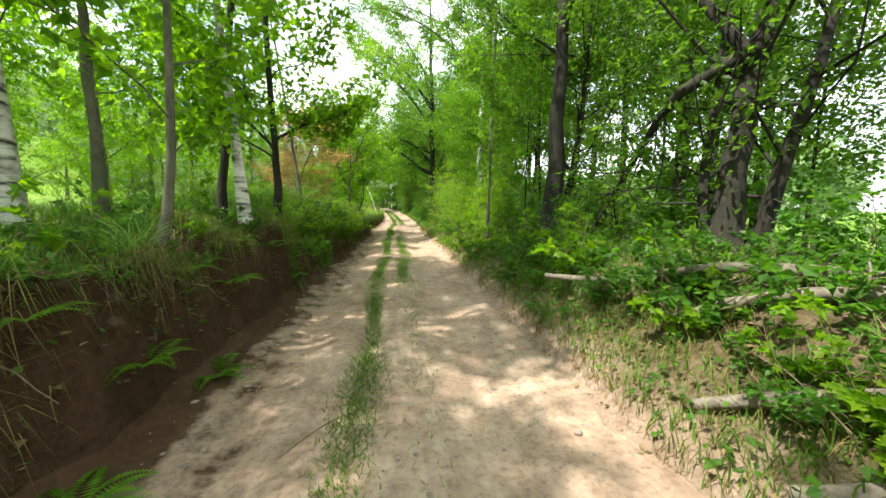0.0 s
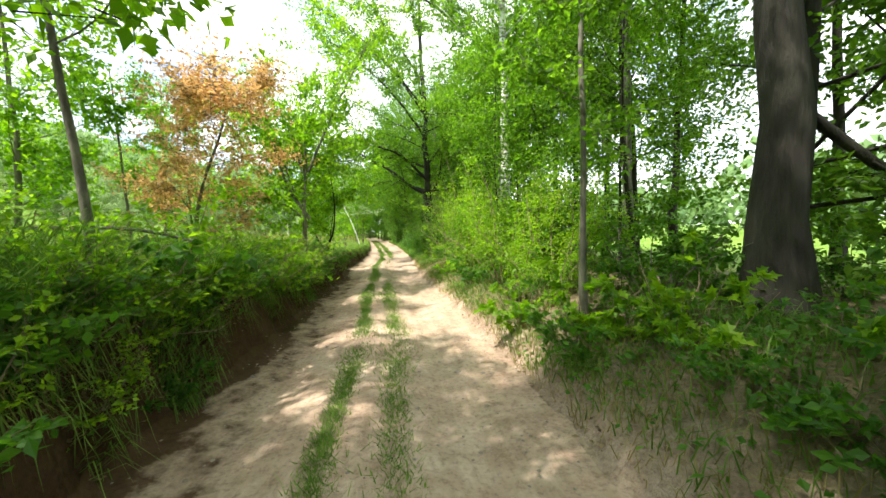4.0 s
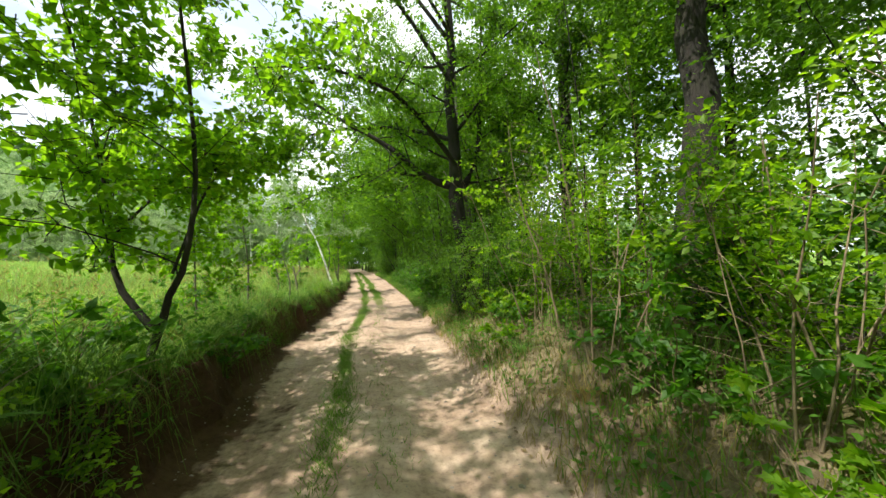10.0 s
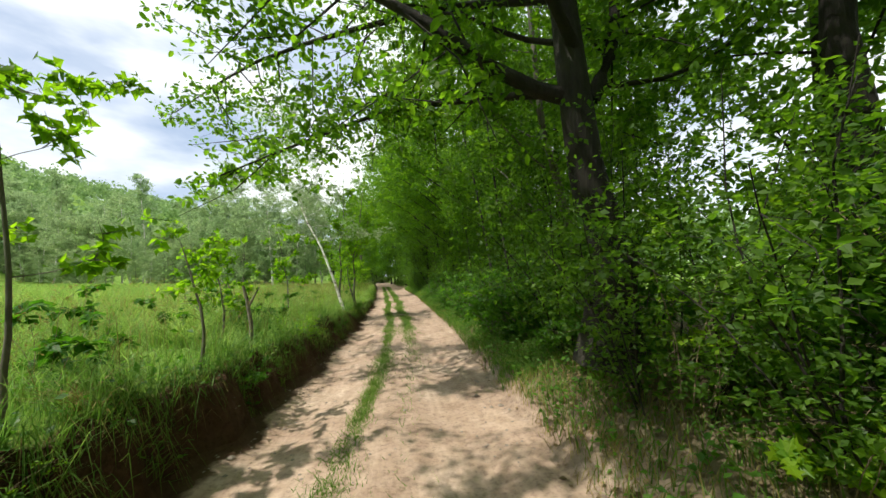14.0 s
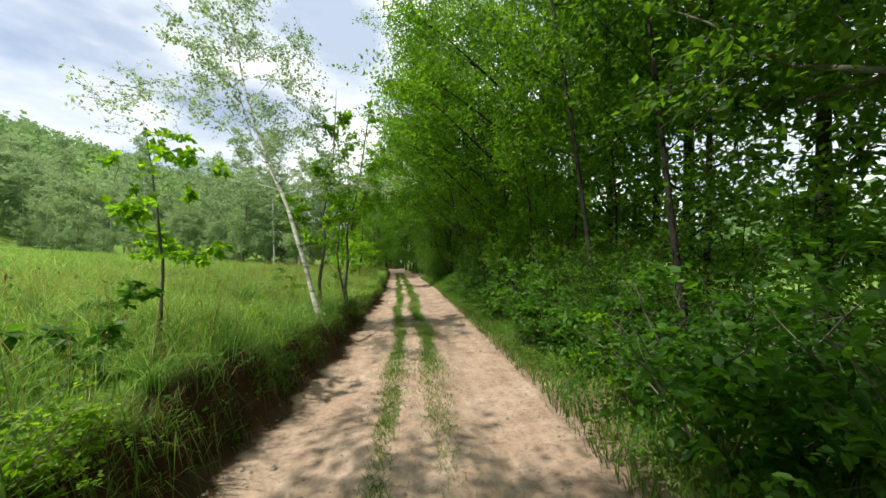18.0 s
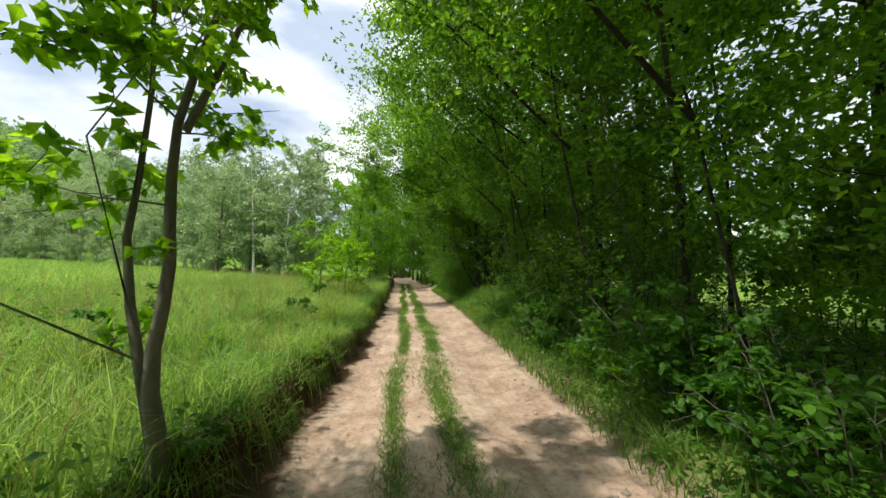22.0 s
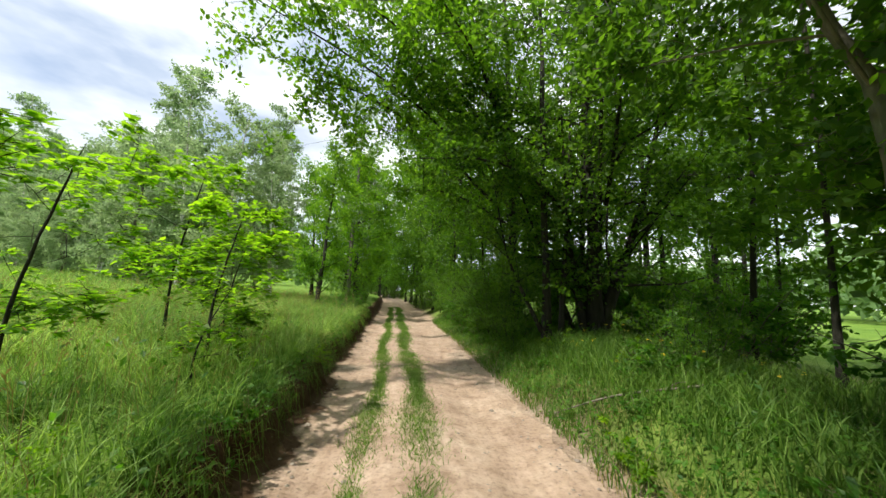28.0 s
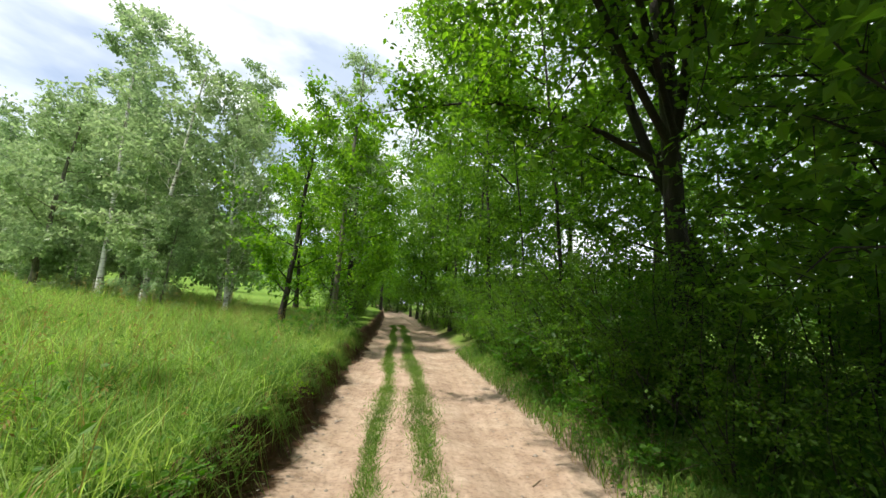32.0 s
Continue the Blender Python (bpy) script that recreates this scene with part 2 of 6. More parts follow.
def road_material():
    m, n, l, p = material("sandy_track")
    g = n.new("ShaderNodeNewGeometry")
    col, a, b, c = soil_colour(n, l, g.outputs["Position"])
    mp = n.new("ShaderNodeMapping")
    mp.inputs["Scale"].default_value = (7.0, 0.55, 1.0)
    l.new(g.outputs["Position"], mp.inputs["Vector"])
    streak = noise_node(n, l, 1.5, 5, 0.6, mp.outputs["Vector"])
    sr = ramp(n, [(0.34, (0.88, 0.86, 0.85)), (0.60, (1.04, 1.04, 1.04))])
    l.new(streak.outputs["Fac"], sr.inputs["Fac"])
    # loam crumbs along the left edge, with the bank's shadow painted in
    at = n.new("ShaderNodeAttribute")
    at.attribute_name = "loam_shade"
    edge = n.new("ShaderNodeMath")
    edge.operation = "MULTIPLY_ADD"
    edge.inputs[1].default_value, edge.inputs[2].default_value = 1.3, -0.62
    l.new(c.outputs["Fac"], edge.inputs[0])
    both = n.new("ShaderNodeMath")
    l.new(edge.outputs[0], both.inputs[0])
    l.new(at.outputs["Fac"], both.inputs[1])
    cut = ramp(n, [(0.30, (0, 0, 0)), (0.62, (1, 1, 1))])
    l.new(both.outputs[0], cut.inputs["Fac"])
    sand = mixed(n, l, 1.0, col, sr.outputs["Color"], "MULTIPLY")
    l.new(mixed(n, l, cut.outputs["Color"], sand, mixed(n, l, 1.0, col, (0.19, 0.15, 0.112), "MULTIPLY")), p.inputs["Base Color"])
    p.inputs["Roughness"].default_value = 0.95
    p.inputs["Specular IOR Level"].default_value = 0.15
    h = n.new("ShaderNodeMath")
    l.new(b.outputs["Fac"], h.inputs[0])
    l.new(c.outputs["Fac"], h.inputs[1])
    bump(n, l, h.outputs[0], 0.55, 0.02, p)
    return m


def ground_material():
    """Bare bank soil, leaf litter and turf, laid by the ground's own cover values."""
    m, n, l, p = material("ground_cover")
    g = n.new("ShaderNodeNewGeometry")
    pos = g.outputs["Position"]
    col, a, b, c = soil_colour(n, l, pos)
    # humus darkens the bank soil; the bank face's shade is in this tint too
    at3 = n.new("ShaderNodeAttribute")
    at3.attribute_name = "humus_shade"
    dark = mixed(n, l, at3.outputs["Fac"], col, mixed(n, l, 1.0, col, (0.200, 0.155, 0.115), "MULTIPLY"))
    turf_n = noise_node(n, l, 0.35, 6, 0.65, pos)
    fine = noise_node(n, l, 9.0, 5, 0.7, pos)
    turf = ramp(n, [(0.3, (0.092, 0.180, 0.024)), (0.5, (0.142, 0.258, 0.038)), (0.72, (0.215, 0.325, 0.060))])
    l.new(turf_n.outputs["Fac"], turf.inputs["Fac"])
    ft = ramp(n, [(0.3, (0.6, 0.62, 0.55)), (0.7, (1.25, 1.2, 1.15))])
    l.new(fine.outputs["Fac"], ft.inputs["Fac"])
    turf_c = mixed(n, l, 1.0, turf.outputs["Color"], ft.outputs["Color"], "MULTIPLY")
    litter = ramp(n, [(0.32, (0.045, 0.032, 0.020)), (0.5, (0.120, 0.085, 0.050)), (0.7, (0.230, 0.170, 0.100))])
    l.new(fine.outputs["Fac"], litter.inputs["Fac"])
    at1 = n.new("ShaderNodeAttribute")
    at1.attribute_name = "turf"
    at2 = n.new("ShaderNodeAttribute")
    at2.attribute_name = "litter"
    one = mixed(n, l, at2.outputs["Fac"], dark, litter.outputs["Color"])
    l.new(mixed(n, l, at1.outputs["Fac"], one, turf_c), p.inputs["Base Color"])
    p.inputs["Roughness"].default_value = 0.95
    p.inputs["Specular IOR Level"].default_value = 0.15
    h = n.new("ShaderNodeMath")
    l.new(fine.outputs["Fac"], h.inputs[0])
    l.new(b.outputs["Fac"], h.inputs[1])
    bump(n, l, h.outputs[0], 0.9, 0.05, p)
    return m


ROAD, GROUND = road_material(), ground_material()
STONE = bark_material("pebble_stone", (0.14, 0.11, 0.085), (0.34, 0.29, 0.24), 30, 1.0, 0.0, 0.004)

# ---- mesh builders ----
rng = np.random.default_rng(7)


def mesh_of(name, verts, faces, mat, smooth=False):
    """A mesh from an array of points and an array of faces, all of the same number of corners."""
    verts, faces = np.asarray(verts, np.float32), np.asarray(faces, np.int32)
    me = bpy.data.meshes.new(name)
    k = faces.shape[1]
    me.vertices.add(len(verts))
    me.vertices.foreach_set("co", verts.ravel())
    me.loops.add(faces.size)
    me.loops.foreach_set("vertex_index", faces.ravel())
    me.polygons.add(len(faces))
    me.polygons.foreach_set("loop_start", np.arange(0, faces.size, k, dtype=np.int32))
    me.polygons.foreach_set("loop_total", np.full(len(faces), k, np.int32))
    me.polygons.foreach_set("use_smooth", np.full(len(faces), smooth))
    me.materials.append(mat)
    me.update(calc_edges=True)
    return me


def part(name, me, parent, label=""):
    ob = new(name, me)
    ob.parent = parent
    return tagged(ob, label) if label else ob


def joined(pieces):
    vs, fs, at = [], [], 0
    for v, f in pieces:
        vs.append(v)
        fs.append(f + at)
        at += len(v)
    return np.concatenate(vs), np.concatenate(fs)


def unit(v):
    return v / np.maximum(np.linalg.norm(v, axis=-1, keepdims=True), 1e-9)


def tube(points, radii, sides=7, lumps=0.0, seed=0):
    """A tapered tube of quads along a line of points, closed at its thin end."""
    pts, rad = np.asarray(points, float), np.asarray(radii, float)
    d = unit(np.gradient(pts, axis=0))
    up = np.where(np.abs(d[:, 2:3]) > 0.9, np.array([[1.0, 0, 0]]), np.array([[0, 0, 1.0]]))
    u = unit(np.cross(d, up))
    w = np.cross(d, u)
    a = np.linspace(0, 2 * np.pi, sides, endpoint=False)
    rr = rad[:, None] * (1 + lumps * np.random.default_rng(seed).normal(size=(len(pts), sides)))
    v = pts[:, None] + rr[..., None] * (np.cos(a)[None, :, None] * u[:, None] + np.sin(a)[None, :, None] * w[:, None])
    i, j = np.meshgrid(np.arange(len(pts) - 1), np.arange(sides), indexing="ij")
    k = (j + 1) % sides
    f = np.stack([i * sides + j, i * sides + k, (i + 1) * sides + k, (i + 1) * sides + j], -1).reshape(-1, 4)
    return v.reshape(-1, 3), f


def smooth_line(pts, n):
    """n points on a smooth curve through the given ones."""
    pts = np.asarray(pts, float)
    t = np.linspace(0, len(pts) - 1, n)
    p = np.vstack([2 * pts[0] - pts[1], pts, 2 * pts[-1] - pts[-2]])
    i = np.minimum(t.astype(int), len(pts) - 2)
    u = (t - i)[:, None]
    a, b, c, d = p[i], p[i + 1], p[i + 2], p[i + 3]
    return 0.5 * (2 * b + (c - a) * u + (2 * a - 5 * b + 4 * c - d) * u**2 + (3 * b - a - 3 * c + d) * u**3)


def bough(r, start, way, length, n=7, wander=0.18, lift=0.0):
    """A wandering branch line; lift bends it up (or down) along its way."""
    p, d = [np.array(start, float)], unit(np.array(way, float))
    for _ in range(n - 1):
        d = unit(d + r.normal(size=3) * wander + np.array([0, 0, lift]))
        p.append(p[-1] + d * length / (n - 1))
    return np.array(p)


LEAF_SHAPES = {
    # outline points along (length, width), and triangles
    "simple": (np.array([[0, 0], [0.45, 0.5], [1, 0], [0.45, -0.5]]), np.array([[0, 1, 2], [0, 2, 3]])),
    "oval": (np.array([[0, 0], [0.28, 0.42], [0.68, 0.40], [1, 0], [0.68, -0.40], [0.28, -0.42]]),
             np.array([[0, 1, 2], [0, 2, 3], [0, 3, 4], [0, 4, 5]])),
    "lobed": (np.array([[0, 0], [0.34, 0.60], [0.56, 0.34], [1, 0], [0.56, -0.34], [0.34, -0.60]]),
              np.array([[0, 1, 2], [0, 2, 3], [0, 3, 4], [0, 4, 5]])),
    "maple": (np.array([[0, 0], [0.18, 0.62], [0.36, 0.26], [0.62, 0.60], [0.68, 0.20], [1, 0],
                        [0.68, -0.20], [0.62, -0.60], [0.36, -0.26], [0.18, -0.62]]),
              np.array([[0, 1, 2], [0, 2, 4], [2, 3, 4], [0, 4, 5], [0, 5, 6], [6, 7, 8], [0, 6, 8], [0, 8, 9]])),
}


def leaves(r, centres, size, shape="simple", wide=0.62, up=0.55, droop=0.25, fold=0.12):
    """Leaves at the given places: every one turned its own way, folded at its midrib and drooping a little."""
    c = np.asarray(centres, float)
    n = len(c)
    outline, tri = LEAF_SHAPES[shape]
    nor = unit(r.normal(size=(n, 3)) * (1 - up) + np.array([0, 0, up]) * 1.3)
    d = r.normal(size=(n, 3))
    d[:, 2] -= droop
    d = unit(d - nor * (d * nor).sum(1, keepdims=True))
    w = np.cross(nor, d)
    s = size * r.uniform(0.6, 1.25, n)
    along, across = outline[:, 0], outline[:, 1]
    v = (c[:, None] + (s[:, None] * along)[..., None] * d[:, None] + (s[:, None] * across * wide)[..., None] * w[:, None]
         + (s[:, None] * np.abs(across) * fold)[..., None] * nor[:, None]
         - (s[:, None] * along**2 * droop * 0.4)[..., None] * np.array([0, 0, 1.0]))
    f = tri[None] + (np.arange(n) * len(outline))[:, None, None]
    return v.reshape(-1, 3), f.reshape(-1, 3)


def sprays(r, line_points, count, reach, each=13):
    """Places of leaves along many short side shoots; gives the places and the shoots' two ends."""
    m = max(count // each, 1)
    root = line_points[r.integers(0, len(line_points), m)] + r.normal(size=(m, 3)) * reach * 0.15
    way = unit(r.normal(size=(m, 3)) * np.array([1, 1, 0.55]) + np.array([0, 0, 0.1])) * (reach * r.uniform(0.8, 2.4, m))[:, None]
    q = np.repeat(np.arange(m), each)
    s = r.uniform(0.1, 1.05, len(q))[:, None]
    return root[q] + way[q] * s + np.array([0, 0, -0.12]) * reach * s**2 + r.normal(size=(len(q), 3)) * reach * np.array([0.22, 0.22, 0.13]), root, root + way


def shoots(a, z, width):
    """Thin flat-sided shoots from a to z, as long triangles."""
    side = unit(np.cross(z - a, np.array([0.3, 0.2, 1.0]))) * width
    v = np.stack([a - side, a + side, z, a + np.array([0, 0, 1.4]) * width, a - np.array([0, 0, 1.4]) * width], 1)
    f = np.array([[0, 1, 2], [3, 4, 2]])[None] + (np.arange(len(a)) * 5)[:, None, None]
    return v.reshape(-1, 3), f.reshape(-1, 3)


def in_lane(p):
    """Which of these places lie in the free way above the track."""
    u = p[:, 0] - along(p[:, 1], CENTRE)
    return (u > -1.45) & (u < 1.75) & (p[:, 2] < 2.55 + 0.25 * np.sin(p[:, 1] * 1.3))


def drooping(r, roots, length, width=0.004):
    """Grass hanging over the bank's lip: out over the track, then down."""
    c = np.asarray(roots, float)
    n = len(c)
    le = length * r.uniform(0.4, 1.3, n)
    a = r.normal(0, 0.7, n)
    out = np.stack([np.cos(a), np.sin(a), 0 * a], 1)
    side = np.stack([-np.sin(a), np.cos(a), 0 * a], 1) * width
    z = np.array([0, 0, 1.0])
    m1 = c + out * (le * 0.38)[:, None] + z * (le * r.uniform(0.05, 0.4, n))[:, None]
    m2 = c + out * (le * r.uniform(0.5, 0.85, n))[:, None] - z * (le * r.uniform(0.0, 0.75, n))[:, None]
    v = np.stack([c - side, c + side, m1 - side * 0.8, m1 + side * 0.8, m2], 1)
    f = np.array([[0, 1, 3], [0, 3, 2], [2, 3, 4]])[None] + (np.arange(n) * 5)[:, None, None]
    return v.reshape(-1, 3), f.reshape(-1, 3)


def blades(r, roots, height, width=0.006, lean=0.45, seg=2):
    """Grass blades: tapering, bent over, each its own way."""
    c = np.asarray(roots, float)
    n = len(c)
    h = np.broadcast_to(height, n) * r.uniform(0.55, 1.2, n)
    a = r.uniform(0, 2 * np.pi, n)
    side = np.stack([np.cos(a), np.sin(a), 0 * a], 1)
    b = r.uniform(0, 2 * np.pi, n)
    out = np.stack([np.cos(b), np.sin(b), 0 * b], 1) * (lean * r.uniform(0.2, 1.3, n))[:, None]
    rows = []
    for k in range(seg):
        t = k / seg
        mid = c + out * (h * t**2)[:, None] + np.array([0, 0, 1.0]) * (h * t * (1 - 0.25 * t * lean))[:, None]
        ww = (np.broadcast_to(width, n) * (1 - 0.35 * t))[:, None] * side
        rows += [mid - ww, mid + ww]
    rows.append(c + out * h[:, None] + np.array([0, 0, 1.0]) * (h * (1 - 0.3 * lean))[:, None])
    v = np.stack(rows, 1)
    m = 2 * seg + 1
    tri = []
    for k in range(seg - 1):
        tri += [[2 * k, 2 * k + 1, 2 * k + 3], [2 * k, 2 * k + 3, 2 * k + 2]]
    tri.append([2 * seg - 2, 2 * seg - 1, 2 * seg])
    f = np.array(tri)[None] + (np.arange(n) * m)[:, None, None]
    return v.reshape(-1, 3), f.reshape(-1, 3)


# ---- the lie of the land ----


def along(y, table):
    return np.interp(y, [a for a, _ in table], [b for _, b in table])


CENTRE = [(-40, -0.5), (0, -0.15), (10, -0.13), (20, -0.02), (26, 0.04), (33, 0.36), (42, 0.34), (48, 0.24), (55, -0.08), (70, -0.75), (91, -2.1), (140, -7), (300, -30)]
HALF = [(-40, 1.6), (10, 1.60), (18, 1.50), (21, 1.35), (26, 1.45), (33, 1.37), (43, 1.35), (48, 1.42), (55, 1.48), (140, 1.5)]
BANK = [(-40, 1.1), (11, 1.1), (14, 0.88), (17, 0.62), (27, 0.66), (31, 0.58), (36, 0.44), (42, 0.32), (47, 0.34), (54, 0.42), (80, 0.5), (140, 0.5)]
VERGE = [(-40, 0.85), (9, 0.85), (13, 0.55), (18, 0.55), (24, 0.6), (30, 0.35), (40, 0.30), (47, 0.55), (56, 0.6), (140, 0.5)]


def step(e0, e1, x):
    t = np.clip((x - e0) / (e1 - e0), 0, 1)
    return t * t * (3 - 2 * t)


def ripple(x, y, f, seed=0.0):
    """Cheap smooth unevenness, between about -1 and 1."""
    return (np.sin(f * (x * 1.0 + 0.37 * y) + seed) * np.sin(f * (0.83 * y - 0.41 * x) + 1.7 * seed + 1.1)
            + 0.5 * np.sin(f * 2.13 * (0.9 * x - 0.5 * y) + 2.3 * seed) * np.sin(f * 1.87 * (y + 0.3 * x) + 0.7))


def land(x, y):
    """Height of the ground at a place."""
    x, y = np.asarray(x, float), np.asarray(y, float)
    c, h, b, g = along(y, CENTRE), along(y, HALF), along(y, BANK), along(y, VERGE)
    u = x - c
    edge = 0.10 * ripple(0, y, 2.1, 3.0) + 0.05 * np.sin(5.3 * y) + 0.03 * np.sin(13.1 * y + 1.0)
    lft = -u - h + edge
    rgt = u - h + 0.7 * edge
    rut = -0.055 * np.exp(-((np.abs(u + 0.05) - 0.85) / 0.32) ** 2) + 0.02 * np.exp(-(u / 0.3) ** 2)
    road = rut + 0.012 * ripple(x, y, 6.0) + 0.005 * ripple(x, y, 17.0, 2.0)
    left = b * step(-0.05, 0.21, lft) * (0.93 + 0.1 * ripple(x, y, 2.7, 5)) + np.clip(lft - 0.3, 0, 55) * np.interp(y, [38, 54], [0.068, 0.05])
    left = left + 0.05 * ripple(x, y, 11.0, 4) * step(0.02, 0.12, lft) * (1 - step(0.3, 0.7, lft)) + 0.05 * ripple(x, y, 1.3, 8) * step(0.3, 1.0, lft) + 0.06 * ripple(x, y, 7.0, 2) * step(0.05, 0.2, lft) * (1 - step(0.3, 0.8, lft))
    left = left + np.where(y < 14, 0.16, 0.0) * ripple(x, y, 4.3, 6) * step(0.02, 0.2, lft) * (1 - step(0.5, 1.2, lft))
    far = np.maximum(0, (-x - 55) * 0.45 + (y - 90) * 0.06)
    left = left + np.where(x < -40, 90 * (1 - np.exp(-np.maximum(far, 0) / 72)), 0)
    right = g * step(0.0, 1.5, rgt) + 0.12 * step(0.0, 0.22, rgt) * (y < 30) + 0.04 * ripple(x, y, 2.0, 1) * step(0.1, 0.6, rgt)
    right = right - 0.75 * g * step(3.0, 9.0, rgt)
    return road * (1 - step(0, 0.2, lft)) * (1 - step(0, 0.2, rgt)) + left + right


def edges(y):
    """The x of the track's left and right edge."""
    wob = 0.10 * ripple(0, y, 2.1, 3.0) + 0.05 * np.sin(5.3 * y) + 0.03 * np.sin(13.1 * y + 1.0)
    c, h = along(y, CENTRE), along(y, HALF)
    return c - h + wob, c + h - 0.7 * wob


def ground_and_road():
    out = np.concatenate([[0, 0.025, 0.05, 0.075, 0.10, 0.125, 0.15, 0.18, 0.22, 0.28, 0.36, 0.46, 0.58, 0.72, 0.9, 1.1, 1.35, 1.6, 1.9, 2.2, 2.6, 3.0, 3.5, 4.1], np.geomspace(4.8, 700, 36)])
    ys = np.concatenate([-np.geomspace(500, 3, 20), np.arange(-2.5, 4, 0.25), np.arange(4, 62, 0.13), np.arange(62, 100, 0.6), np.geomspace(101, 900, 26)])
    xl, xr = edges(ys)
    s = np.linspace(0, 1, 46)[1:-1]
    cols = [xl - d for d in out[::-1]] + [xl + (xr - xl) * q for q in s] + [xr + d for d in out]
    gx = np.array(cols)
    gy = np.broadcast_to(ys, gx.shape)
    v = np.stack([gx, gy, land(gx, gy)], -1).reshape(-1, 3)
    n, nl = len(ys), len(out)
    i, j = np.meshgrid(np.arange(len(cols) - 1), np.arange(n - 1), indexing="ij")
    f = np.stack([i * n + j, (i + 1) * n + j, (i + 1) * n + j + 1, i * n + j + 1], -1).reshape(-1, 4)
    fi, fj = i.ravel(), j.ravel()
    on = (fi >= nl - 1) & (fi < len(cols) - nl) & (ys[fj] > -40) & (ys[fj] < 120)
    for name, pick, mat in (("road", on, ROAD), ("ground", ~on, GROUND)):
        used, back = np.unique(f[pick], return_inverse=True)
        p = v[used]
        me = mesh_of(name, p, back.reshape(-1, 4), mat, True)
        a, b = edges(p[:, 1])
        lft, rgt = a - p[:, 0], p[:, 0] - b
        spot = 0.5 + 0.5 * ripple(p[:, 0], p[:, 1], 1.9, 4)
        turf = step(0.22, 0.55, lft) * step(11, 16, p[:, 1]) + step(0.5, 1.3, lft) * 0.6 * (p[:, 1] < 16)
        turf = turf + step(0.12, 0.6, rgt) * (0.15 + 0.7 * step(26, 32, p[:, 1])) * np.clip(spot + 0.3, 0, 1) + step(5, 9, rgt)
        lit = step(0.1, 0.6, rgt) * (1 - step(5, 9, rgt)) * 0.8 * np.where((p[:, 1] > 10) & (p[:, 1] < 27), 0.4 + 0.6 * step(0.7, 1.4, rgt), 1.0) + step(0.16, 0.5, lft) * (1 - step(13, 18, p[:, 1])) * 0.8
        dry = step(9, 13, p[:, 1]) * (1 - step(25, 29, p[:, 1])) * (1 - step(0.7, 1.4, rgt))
        # dark humus soil, plus shade painted on the bank and under the hedge
        humus_shade = step(-0.08, 0.0, lft) + 0.7 * step(0.25, 0.8, rgt) * (1 - 0.75 * dry)
        # the track's edge mask holds washed loam and the left rut's shade together
        for key, val in (("turf", turf), ("litter", lit), ("humus_shade", humus_shade), ("loam_shade", 1 - step(-0.02, 0.34, -lft) + 0.40 * (1 - step(0.5, 1.15, -lft)) * (1 - step(22, 28, p[:, 1])))):
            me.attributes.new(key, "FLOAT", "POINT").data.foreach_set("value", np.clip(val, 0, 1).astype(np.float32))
        ob = new(name, me)
        if name == "road":
            tagged(ob, "sandy two-rut farm track with a grassy crown", "track", kind="structure")
        else:
            tagged(ob, "earth banks, verges, meadow and wooded hillside", "ground", kind="structure")


ground_and_road()

# ---- trees and shrubs ----


def on_land(x, y, sink=0.03):
    return float(land(x, y)) - sink


def empty_at(name, x, y, z, label, category, group=""):
    e = new(name)
    e.empty_display_size = 0.2
    e.location = (x, y, z)
    return tagged(e, label, category, group)


